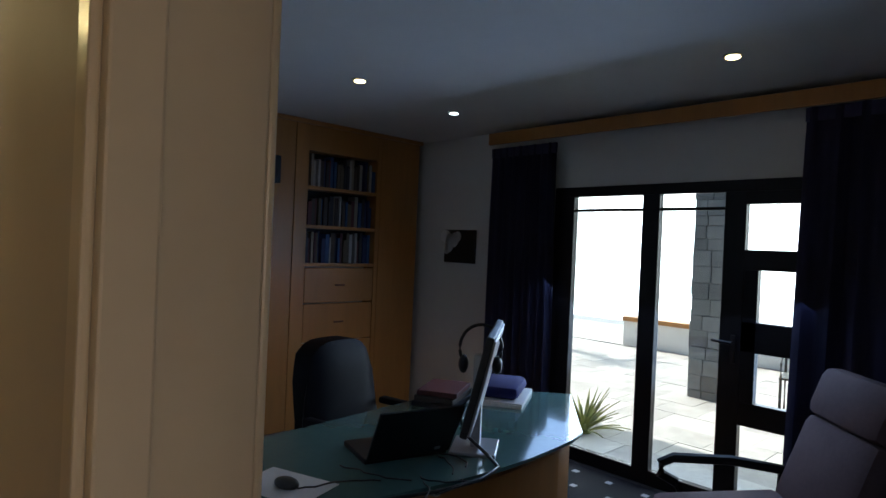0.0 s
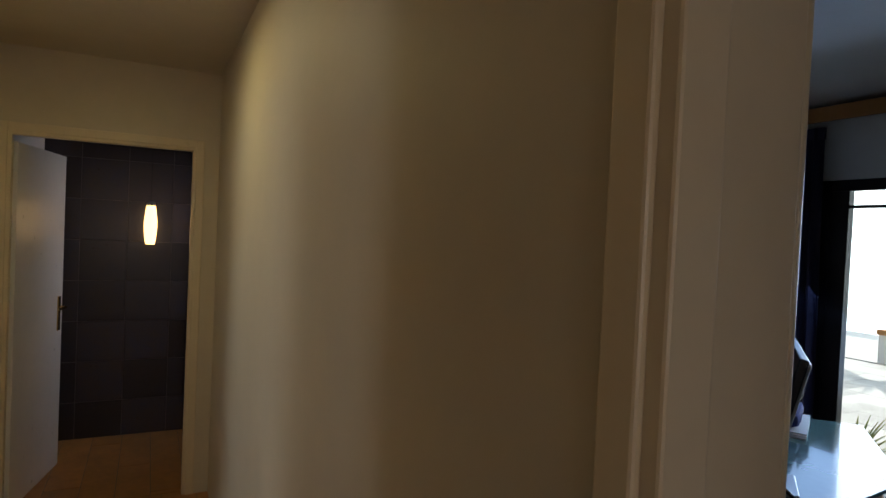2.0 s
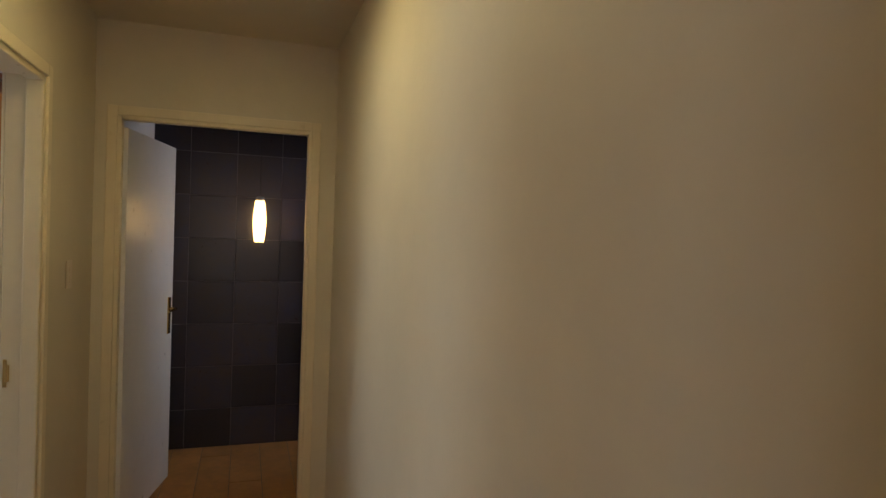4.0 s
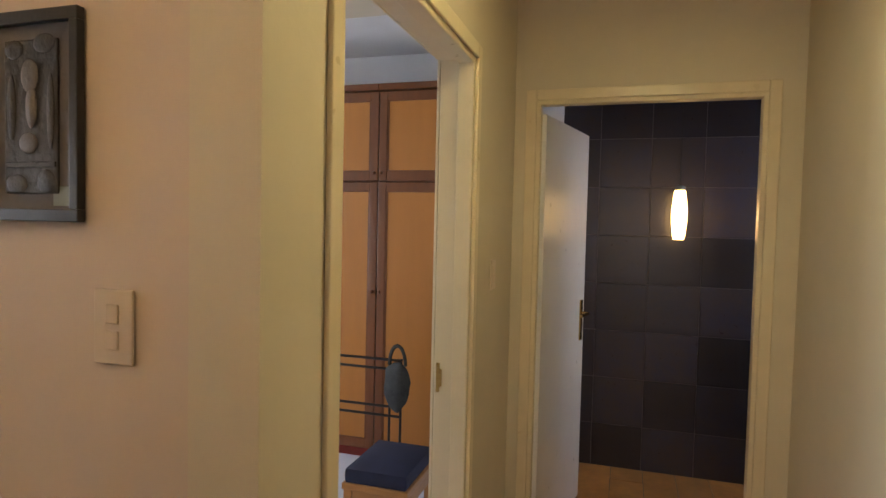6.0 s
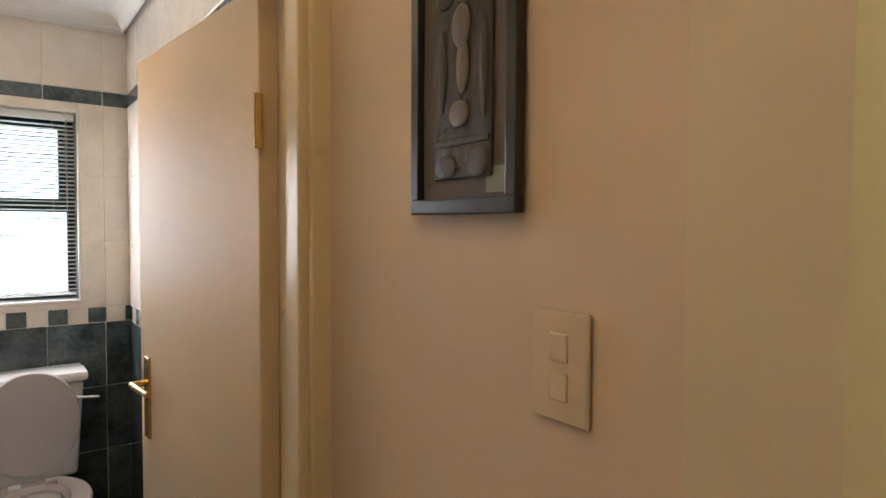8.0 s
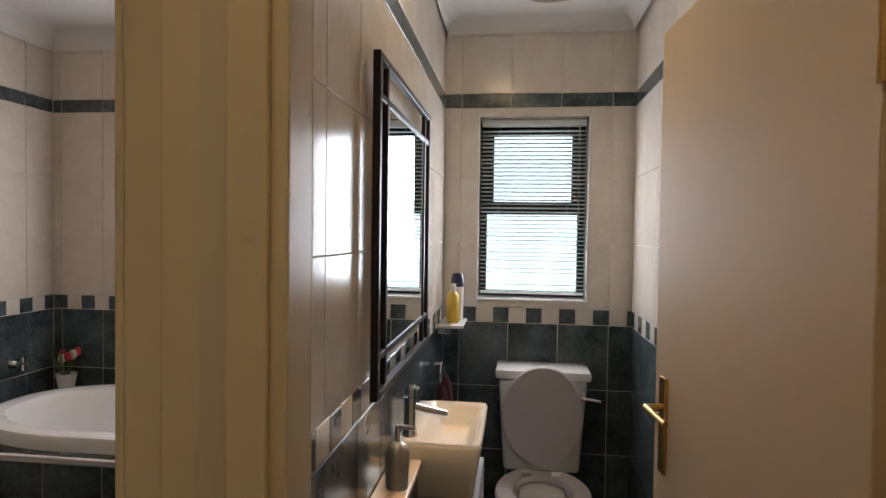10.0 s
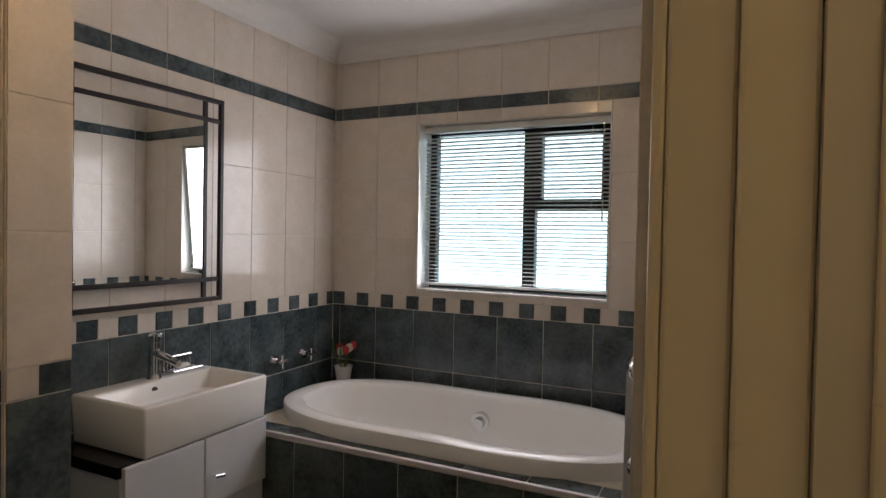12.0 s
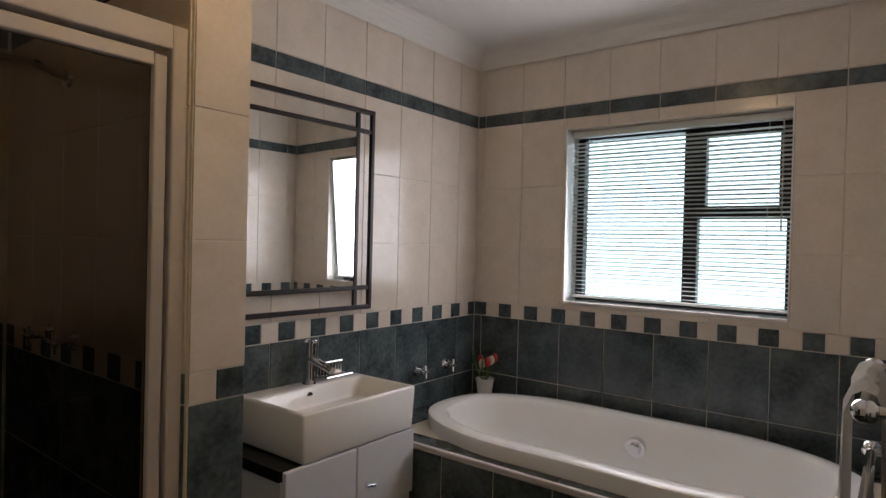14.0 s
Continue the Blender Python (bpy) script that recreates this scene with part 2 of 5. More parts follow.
# emission stands in for the sunlit brightness beyond the patio
M_BACKDROP_GARDEN = glowing("garden_backdrop_glow", (0.86, 0.95, 1.0), 3.2)
# emission replaces daylight on whatever lies outside the bath and toilet windows
M_BACKDROP_SIDE = glowing("side_backdrop_glow", (0.76, 0.90, 1.0), 1.35)
M_LAMPWARM = glowing("lit_warm_bulb", (1.0, 0.72, 0.36), 14.0)
M_LAMPCOOL = glowing("lit_cool_bulb", (0.75, 0.92, 1.0), 5.0)
M_BOOKS = [material("book_cover", c, 0.6, 0, 20, 0.2) for c in ((0.03, 0.025, 0.03), (0.30, 0.26, 0.20), (0.10, 0.02, 0.02), (0.02, 0.03, 0.10), (0.42, 0.40, 0.37), (0.06, 0.04, 0.03), (0.03, 0.08, 0.20), (0.12, 0.09, 0.05))]

M_LEATHER.node_tree.nodes["Principled BSDF"].inputs["IOR"].default_value = 1.25
for dull in (M_LEATHER, M_CURTAIN, M_MAUVE, M_DARKWOOD):
    dull.node_tree.nodes["Principled BSDF"].inputs["Specular IOR Level"].default_value = 0.2


# ---------------------------------------------------------------- mesh helpers
def box(bm, x0, x1, y0, y1, z0, z1, bevel=0.0, m=None):
    r = bmesh.ops.create_cube(bm, size=1)
    vs = r["verts"]
    t = Matrix.Translation(((x0 + x1) / 2, (y0 + y1) / 2, (z0 + z1) / 2)) @ Matrix.Diagonal((x1 - x0, y1 - y0, z1 - z0, 1))
    bmesh.ops.transform(bm, matrix=(m @ t) if m else t, verts=vs)
    if bevel:
        es = list({e for v in vs for e in v.link_edges})
        bmesh.ops.bevel(bm, geom=es, offset=bevel, segments=2, affect="EDGES", profile=0.5)
    return bm


def made(*args, **kw):
    return box(bmesh.new(), *args, **kw)


def rod(bm, a, b, r, r2=None, n=12):
    a, b = Vector(a), Vector(b)
    d = b - a
    m = Matrix.Translation((a + b) / 2) @ d.to_track_quat("Z", "Y").to_matrix().to_4x4()
    bmesh.ops.create_cone(bm, cap_ends=True, segments=n, radius1=r, radius2=r if r2 is None else r2, depth=d.length, matrix=m)
    return bm


def ball(bm, c, rx, ry=None, rz=None, n=12):
    ry, rz = ry or rx, rz or rx
    bmesh.ops.create_uvsphere(bm, u_segments=n * 2, v_segments=n, radius=1, matrix=Matrix.Translation(c) @ Matrix.Diagonal((rx, ry, rz, 1)))
    return bm


def lathe(bm, c, profile, n=24, sx=1.0, sy=1.0):
    rings = []
    for r, z in profile:
        rings.append([bm.verts.new((c[0] + sx * r * math.cos(2 * math.pi * k / n), c[1] + sy * r * math.sin(2 * math.pi * k / n), c[2] + z)) for k in range(n)])
    for a, b in zip(rings, rings[1:]):
        for k in range(n):
            bm.faces.new((a[k], a[(k + 1) % n], b[(k + 1) % n], b[k]))
    bm.faces.new(rings[0][::-1])
    bm.faces.new(rings[-1])
    return bm


def tube(bm, pts, r, n=8):
    pts = [Vector(p) for p in pts]
    rings = []
    for i, p in enumerate(pts):
        d = (pts[min(i + 1, len(pts) - 1)] - pts[max(i - 1, 0)]).normalized()
        q = d.to_track_quat("Z", "Y").to_matrix()
        rings.append([bm.verts.new(p + q @ Vector((r * math.cos(2 * math.pi * k / n), r * math.sin(2 * math.pi * k / n), 0))) for k in range(n)])
    for a, b in zip(rings, rings[1:]):
        for k in range(n):
            bm.faces.new((a[k], a[(k + 1) % n], b[(k + 1) % n], b[k]))
    bm.faces.new(rings[0][::-1])
    bm.faces.new(rings[-1])
    return bm


def prism(bm, outline, z0, z1, bevel=0.0):
    lo = [bm.verts.new((x, y, z0)) for x, y in outline]
    hi = [bm.verts.new((x, y, z1)) for x, y in outline]
    bm.faces.new(lo[::-1])
    bm.faces.new(hi)
    k = len(outline)
    for i in range(k):
        bm.faces.new((lo[i], lo[(i + 1) % k], hi[(i + 1) % k], hi[i]))
    if bevel:
        bmesh.ops.bevel(bm, geom=list(bm.edges), offset=bevel, segments=2, affect="EDGES", profile=0.5)
    return bm


def mesh_of(name, bm, mat, smooth=False):
    bmesh.ops.recalc_face_normals(bm, faces=bm.faces)
    me = bpy.data.meshes.new(name)
    bm.to_mesh(me)
    bm.free()
    me.materials.append(mat)
    if smooth:
        me.shade_smooth()
        me.set_sharp_from_angle(angle=radians(40))
    return me


def part(name, bm, mat, parent, label="", smooth=False):
    ob = new(name, mesh_of(name, bm, mat, smooth))
    ob.parent = parent
    return tagged(ob, label) if label else ob


def thing(name, label, category, base=(0, 0, 0), group="", kind="", rz=0):
    ob = new(name)
    ob.matrix_world = pose(*base, 0, 0, rz)
    ob.empty_display_size = 0.1
    return tagged(ob, label, category, group, kind)


def single(name, bm, mat, label, category, smooth=False, group="", kind="", m=None):
    ob = new(name, mesh_of(name, bm, mat, smooth))
    if m:
        ob.matrix_world = m
    return tagged(ob, label, category, group, kind)


def structure(name, bm, mat, label="", category=""):
    return tagged(new(name, mesh_of(name, bm, mat)), label, category or name.split("_")[0], kind="structure")


def wall_with(name, mat, axis, c0, c1, a0, a1, z1, holes, label, z0=0.0):
    """A wall whose thickness runs c0..c1 across axis, a0..a1 along; holes (a, b, z low, z high)."""
    bm = bmesh.new()

    def put(p, q, zl, zh):
        if q - p > 1e-4 and zh - zl > 1e-4:
            box(bm, c0, c1, p, q, zl, zh) if axis == "x" else box(bm, p, q, c0, c1, zl, zh)

    at = a0
    for a, b, zl, zh in sorted(holes):
        put(at, a, z0, z1)
        put(a, b, z0, zl)
        put(a, b, zh, z1)
        at = b
    put(at, a1, z0, z1)
    return structure(name, bm, mat, label, "wall")


# ---------------------------------------------------------------- large structure
X_R, X_L = -0.06, -1.20           # corridor faces
Y_END = 2.70                      # corridor end
Y_PIC = 0.775                     # wall with the framed relief
X_WC = -1.99                      # hall face of the toilet door wall
X_WIN = -4.10                     # inner face of the window wall
Y_TS = 0.905                      # outer face of the toilet side wall
H_HALL, H_BATH, H_OFF = 2.52, 2.42, 2.64

wall_with("wall_east", M_WALL, "x", X_R, 0.10, -3.2, Y_END + 0.12, 2.8, [(-1.62, -0.765, 0, 2.05)], "cream-brown painted corridor wall with the office doorway")
structure("wall_office_skin", made(0.10, 0.115, -0.765, 3.35, 0, 2.8), M_OFFICE, "white painted office side of the corridor wall", "wall")
wall_with("wall_north", M_WALL, "y", Y_END, Y_END + 0.12, X_L, X_R, 2.8, [(-1.107, -0.185, 0, 2.073)], "cream painted wall at the end of the corridor")
wall_with("wall_west", M_WALL, "x", X_L - 0.12, X_L, Y_PIC, Y_END + 0.12, 2.8, [(1.0, 1.970, 0, 2.066)], "cream painted corridor wall with the bedroom doorway")
wall_with("wall_picture", M_WALL_PINKLIT, "y", Y_PIC, Y_PIC + 0.12, X_WC - 0.12, X_L - 0.12, 2.8, [], "cream painted wall tinted pinkish for its light, with a framed relief and a switch")
wall_with("wall_toilet_front", M_WALL, "x", X_WC - 0.12, X_WC, -0.035, Y_PIC, 2.8, [(0.040, 0.742, 0, 2.0)], "cream painted wall with the toilet doorway")
wall_with("wall_bath_front", M_WALL, "y", -0.145, -0.035, -2.07, -1.0, 2.8, [(-2.026, -1.36, 0, 2.05)], "cream painted wall with the bathroom doorway")
structure("wall_partition", made(X_WIN, -2.072, -0.17, -0.035, 0, 2.8), M_GROUT, "tiled partition between toilet and bathroom", "wall")
structure("wall_hall_west", made(-1.12, -1.0, -3.2, -0.20, 0, 2.8), M_WALL, "cream painted wall of the hall", "wall")
# opening added only to house the fill lamp of the hall
wall_with("wall_hall_south", M_WALL, "y", -3.32, -3.2, -1.0, X_R, 2.8, [(-0.88, -0.16, 0.98, 2.02)], "cream painted wall closing the hall, with an added window opening")
wall_with("wall_window", M_GROUT, "x", X_WIN - 0.22, X_WIN, -3.0, Y_TS, 2.8, [(-1.485, -0.552, 1.155, 1.972), (0.122, 0.615, 1.155, 1.985)], "tiled outer wall of bathroom and toilet with two windows")
structure("wall_bath_south", made(X_WIN, -2.21, -2.12, -1.99, 0, 2.8), M_GROUT, "tiled bathroom wall behind basin and bath", "wall")
structure("wall_shower_back", made(-2.21, -1.0, -2.70, -2.58, 0, 2.8), M_GROUT, "tiled back wall of the shower", "wall")
structure("wall_shower_side", made(-2.35, -2.21, -2.58, -1.45, 0, 2.8), M_GROUT, "narrow tiled wall between shower and basin", "wall")
structure("wall_toilet_side", made(X_WIN, X_WC - 0.12, 0.81, Y_TS, 0, 2.8), M_GROUT, "tiled side wall of the toilet", "wall")
# bedroom, tiled room, office
structure("wall_bedroom_south", made(-5.2, X_L - 0.12, Y_TS, 0.995, 0, 2.8), M_BEDWALL, "white bedroom wall", "wall")
structure("wall_bedroom_north", made(-5.2, X_L - 0.12, 4.02, 4.14, 0, 2.8), M_BEDWALL, "white bedroom wall behind the wardrobe", "wall")
structure("wall_bedroom_east", made(-1.335, X_L - 0.12, 2.03, 4.02, 0, 2.8), M_BEDWALL, "white bedroom wall", "wall")
wall_with("wall_bedroom_west", M_BEDWALL, "x", -5.2, -5.05, 0.995, 4.02, 2.8, [(1.4, 3.0, 0.85, 2.15)], "white bedroom wall with a window")
structure("wall_slate", made(-1.32, 1.0, 3.945, 4.02, 0, 2.8), M_SLATEGROUT, "wall clad with dark slate-look tiles", "wall")
structure("wall_tiled_room_west", made(-1.31, -1.11, Y_END + 0.13, 3.94, 0, 2.6), M_BEDWALL, "white wall behind the open door", "wall")
structure("wall_tiled_room_south", made(0.0, 1.0, Y_END, Y_END + 0.12, 0, 2.8), M_BEDWALL, "white wall of the tiled room", "wall")
wall_with("wall_tiled_room_east", M_BEDWALL, "x", 1.0, 1.12, Y_END, 4.02, 2.8, [(3.0, 3.8, 1.2, 2.0)], "white wall with a window")
wall_with("wall_office_east", M_OFFICE, "x", 3.78, 3.95, -2.6, 3.35, 2.8, [(-1.0, 1.43, 0, 2.115)], "white office wall with glazed timber doors")
structure("wall_office_north", made(0.085, 3.78, 3.22, 3.35, 0, 2.8), M_OFFICE, "office wall behind the built-in shelving", "wall")
structure("wall_office_south", made(0.06, 3.78, -2.72, -2.6, 0, 2.8), M_OFFICE, "white office wall", "wall")
structure("floor_office", made(0.0, 3.95, -2.72, 3.35, -0.06, 0.0), M_CARPET, "dark office floor", "floor")
structure("floor_bedroom", made(-5.2, X_L - 0.06, Y_TS, 4.14, -0.06, 0.0), M_PALESHEET, "pale lilac bedroom carpet", "floor")
structure("floor_sub", made(X_WC + 0.0, 0.0, -3.3, Y_END + 0.06, -0.08, -0.004), M_JOINT, "screed under the corridor planks", "floor")
structure("floor_tiled_room_sub", made(-1.32, 1.12, Y_END + 0.06, 4.02, -0.08, -0.004), M_JOINT, "screed under the planks", "floor")
structure("floor_bathroom", made(X_WIN - 0.2, X_WC, -2.7, Y_PIC, -0.08, -0.004), M_GROUT, "grouted bathroom floor bed", "floor")
structure("floor_shower", made(X_WC, -1.0, -2.7, -0.2, -0.07, 0.0), M_FLOORTILE, "dark tiled bathroom floor", "floor")
structure("ceiling_hall", made(-2.1, 0.0, -3.3, Y_END + 0.06, H_HALL, H_HALL + 0.1), M_WALL, "cream painted hall ceiling", "ceiling")
structure("ceiling_bathroom", made(X_WIN - 0.2, -1.06, -2.7, -0.10, H_BATH, H_BATH + 0.09), M_BATHCEIL, "white bathroom ceiling", "ceiling")
structure("ceiling_toilet", made(X_WIN - 0.2, X_WC - 0.02, -0.10, Y_TS, H_BATH, H_BATH + 0.09), M_BATHCEIL, "white toilet ceiling", "ceiling")
structure("ceiling_bedroom", made(-5.2, X_L - 0.02, Y_TS, 4.14, 2.7, 2.8), M_BEDWALL, "white bedroom ceiling", "ceiling")
structure("ceiling_tiled_room", made(-1.32, 1.12, Y_END + 0.02, 4.02, 2.6, 2.7), M_BEDWALL, "white ceiling", "ceiling")
structure("ceiling_office", made(0.06, 3.95, -2.72, 3.35, H_OFF, H_OFF + 0.1), M_CEIL, "grey-white office ceiling", "ceiling")


def cove(name, x0, x1, y0, y1, z, s, mat):
    """Coved cornice round a room: a quarter-hollow profile swept along the four walls."""
    bm = bmesh.new()
    loops = []
    for k in range(7):
        a = math.pi / 2 * k / 6
        d, h = s * (1 - math.cos(a)), s * (1 - math.sin(a))
        loops.append([bm.verts.new(p) for p in ((x0 + d, y0 + d, z - h), (x1 - d, y0 + d, z - h), (x1 - d, y1 - d, z - h), (x0 + d, y1 - d, z - h))])
    for a, b in zip(loops, loops[1:]):
        for k in range(4):
            bm.faces.new((a[k], a[(k + 1) % 4], b[(k + 1) % 4], b[k]))
    return structure(name, bm, mat, "plaster cove cornice", "cornice")


cove("trim_cornice_bath", X_WIN + 0.012, -1.12, -1.978, -0.18, H_BATH, 0.10, M_BATHCEIL)
cove("trim_cornice_toilet", X_WIN + 0.012, X_WC - 0.13, -0.022, 0.79, H_BATH, 0.07, M_BATHCEIL)


def steel_frame(name, axis, face, back, a, b, top, mat, label):
    """Pressed door frame: flanges on both faces, reveal with a rebate, head."""
    ob = thing(name, label, "door frame", kind="structure")
    fl = 0.042

    def bx(p, q, c0, c1, z0, z1, nm):
        bm = made(c0, c1, p, q, z0, z1, bevel=0.004) if axis == "x" else made(p, q, c0, c1, z0, z1, bevel=0.004)
        part(nm, bm, mat, ob)

    s = 1 if face > back else -1
    lo, hi = min(face, back), max(face, back)
    mid = face - s * 0.055
    for p, w in ((a, 1), (b, -1)):
        q0, q1 = sorted((p - w * fl, p + w * 0.004))
        bx(q0, q1, *sorted((face, face + s * 0.012)), 0, top + fl, "flange")
        bx(q0, q1, *sorted((back, back - s * 0.012)), 0, top + fl, "flange")
        q0, q1 = sorted((p - w * 0.002, p + w * 0.022))
        bx(q0, q1, *sorted((face, mid)), 0, top, "stop")
        q0, q1 = sorted((p - w * 0.002, p + w * 0.006))
        bx(q0, q1, *sorted((mid, back)), 0, top, "jamb")
    bx(a + 0.004, b - 0.004, *sorted((face, face + s * 0.012)), top - 0.004, top + fl, "flange")
    bx(a + 0.004, b - 0.004, *sorted((back, back - s * 0.012)), top - 0.004, top + fl, "flange")
    bx(a + 0.02, b - 0.02, *sorted((face, mid)), top - 0.022, top + 0.002, "head")
    bx(a + 0.005, b - 0.005, *sorted((mid, back)), top - 0.006, top + 0.002, "head")
    return ob


steel_frame("door_frame_office", "x", X_R, 0.115, -1.62, -0.765, 2.05, M_FRAME, "cream painted pressed-steel frame of the office doorway")
steel_frame("door_frame_end", "y", Y_END, Y_END + 0.12, -1.107, -0.185, 2.073, M_FRAME, "cream painted steel frame at the corridor's end")
steel_frame("door_frame_bedroom", "x", X_L, X_L - 0.12, 1.0, 1.970, 2.066, M_FRAME, "cream painted steel frame of the bedroom doorway")
steel_frame("door_frame_toilet", "x", X_WC, X_WC - 0.12, 0.040, 0.742, 2.0, M_FRAME, "cream painted steel frame of the toilet doorway")
steel_frame("door_frame_bath", "y", -0.035, -0.145, -2.026, -1.36, 2.05, M_FRAME, "cream painted steel frame of the bathroom doorway")


def door(name, hinge, length, height, angle, mat, label, handle_mat, handle_z=1.02, side=1):
    """A leaf that turns about its hinge edge; local x runs from the hinge to the free edge."""
    ob = thing(name, label, "door", (hinge[0], hinge[1], 0), rz=angle)
    part("leaf", made(0, length, -0.02, 0.02, 0.01, height, bevel=0.003), mat, ob)
    for z in (0.25, height - 0.25):
        part("hinge", rod(bmesh.new(), (-0.004, 0.022, z - 0.05), (-0.004, 0.022, z + 0.05), 0.008), M_BRASS, ob)
    hd = part("handle", made(length - 0.085, length - 0.045, -0.027, 0.027, handle_z - 0.12, handle_z + 0.1, bevel=0.003), handle_mat, ob, "worn brass lever handle on a long plate")
    for s in (1, -1):
        bm = rod(bmesh.new(), (length - 0.065, s * 0.026, handle_z + 0.03), (length - 0.065, s * 0.065, handle_z + 0.03), 0.009)
        rod(bm, (length - 0.065, s * 0.062, handle_z + 0.03), (length - 0.18, s * 0.058, handle_z + 0.027), 0.009, 0.007)
        part("lever", bm, handle_mat, hd, smooth=True)
    part("latch", made(length, length + 0.002, -0.012, 0.012, handle_z - 0.1, handle_z + 0.1), handle_mat, ob)
    return ob


door("door_1", (-2.125, 0.722), 0.735, 1.935, 185.5, M_LEAF, "cream gloss toilet door standing open inwards", M_BRASS, 1.04)
door("door_2", (-1.085, Y_END + 0.06), 0.70, 2.02, 78, M_WHITELEAF, "white gloss door open into the tiled room", M_BRASS)


# ---------------------------------------------------------------- windows with blinds
def blind_window(name, y0, y1, z0, z1, bars, label):
    ob = thing(name, label, "window", kind="structure")
    xf = X_WIN - 0.15
    for a, b, c, d in ((y0, y1, z0, z0 + 0.035), (y0, y1, z1 - 0.035, z1), (y0, y0 + 0.035, z0 + 0.035, z1 - 0.035), (y1 - 0.035, y1, z0 + 0.035, z1 - 0.035), *bars):
        part("window_frame", made(xf - 0.03, xf + 0.02, a, b, c, d, bevel=0.003), M_ALU, ob)
    pane = part("pane", made(xf - 0.008, xf - 0.002, y0 + 0.03, y1 - 0.03, z0 + 0.03, z1 - 0.03), M_GLASS, ob)
    pane.visible_shadow = False
    part("window_sill", made(X_WIN - 0.125, X_WIN + 0.012, y0 + 0.002, y1 - 0.002, z0, z0 + 0.012, bevel=0.003), M_CERAMIC, ob)
    for a, b in ((y0, y0 + 0.006), (y1 - 0.006, y1)):
        part("window_reveal", made(X_WIN - 0.12, X_WIN + 0.008, a, b, z0 + 0.012, z1), M_CERAMIC, ob)
    bl = thing("venetian_blind", "white venetian blind lowered over the window, slats open", "blind", (X_WIN - 0.06, (y0 + y1) / 2, z0))
    w = (y1 - y0) / 2 - 0.012
    part("head_rail", made(-0.02, 0.02, -w, w, z1 - z0 - 0.035, z1 - z0 - 0.004, bevel=0.003), M_BLIND, bl)
    part("bottom_rail", made(-0.014, 0.014, -w, w, 0.028, 0.040, bevel=0.003), M_BLIND, bl)
    bm = bmesh.new()
    box(bm, -0.0115, 0.0115, -w, w, -0.0006, 0.0006)
    slat = mesh_of("slat", bm, M_BLIND)
    k = int((z1 - z0 - 0.09) / 0.0185)
    for i in range(k):
        s = new("slat", slat)
        s.parent = bl
        s.matrix_local = pose(0, 0, 0.052 + i * 0.0185, 0, random.uniform(-13, -9), 0)
    for y in (-w + 0.08, w - 0.08):
        part("cord", rod(bmesh.new(), (0.013, y, 0.03), (0.013, y, z1 - z0 - 0.02), 0.0012, n=6), M_BLIND, bl)
    part("wand", rod(bmesh.new(), (0.02, w - 0.03, 0.35), (0.02, w - 0.03, z1 - z0 - 0.03), 0.003, n=6), M_CHROME, bl)
    return ob


blind_window("window_1", -1.485, -0.552, 1.155, 1.972, ((-0.985, -0.925, 1.19, 1.937), (-0.925, -0.587, 1.555, 1.61), (-0.925, -0.895, 1.61, 1.937), (-0.617, -0.587, 1.61, 1.937), (-0.895, -0.617, 1.907, 1.937)), "dark aluminium bathroom window with a top-hung fanlight")
blind_window("window_2", 0.122, 0.615, 1.155, 1.985, ((0.157, 0.580, 1.55, 1.61), (0.157, 0.187, 1.61, 1.95), (0.55, 0.580, 1.61, 1.95), (0.187, 0.55, 1.92, 1.95)), "dark aluminium toilet window with a top-hung fanlight")



# ---------------------------------------------------------------- corridor and hall
def framed_relief():
    ob = thing("framed_relief", "dark framed carved relief under glass hung on the cream wall", "picture", (-1.608, Y_PIC - 0.003, 1.672))
    ob.scale = (0.645, 0.42, 0.745)
    w, h, d, f = 0.155, 0.218, 0.035, 0.026
    for a, b, c, e in ((-w, w, -h, -h + f), (-w, w, h - f, h), (-w, -w + f, -h + f, h - f), (w - f, w, -h + f, h - f)):
        part("frame_rail", made(a, b, -d, 0, c, e, bevel=0.003), M_PICFRAME, ob)
    part("mount", made(-w + f, w - f, -0.010, -0.002, -h + f, h - f), M_PICMAT, ob)
    rel = part("relief", made(-0.085, 0.085, -0.020, -0.010, -0.160, 0.160, bevel=0.004), M_CARVED, ob, "carved dark relief with a pale centre")
    for k, (x, z, a, b) in enumerate(((-0.05, 0.14, 0.03, 0.02), (0.045, 0.15, 0.035, 0.02), (-0.045, -0.14, 0.035, 0.02), (0.05, -0.135, 0.03, 0.025), (-0.06, 0.02, 0.015, 0.07), (0.065, 0.01, 0.012, 0.08))):
        part("carved_lump", ball(bmesh.new(), (x, -0.022, z), a, 0.005, b, 8), M_CARVED, rel, smooth=True)
    for x, z, a, b in ((0.0, 0.085, 0.028, 0.035), (0.005, 0.02, 0.018, 0.045), (-0.005, -0.055, 0.03, 0.022)):
        part("pale_carving", ball(bmesh.new(), (x, -0.024, z), a, 0.006, b, 8), M_PALECARVE, rel, smooth=True)
    part("title_card", made(0.066, 0.118, -0.014, -0.009, -0.185, -0.145), M_PAPERGREY, ob, "small grey-green title card")
    part("cross_bar", made(-0.08, 0.08, -0.026, -0.018, -0.105, -0.094, bevel=0.002), M_CARVED, rel)
    return ob


framed_relief()


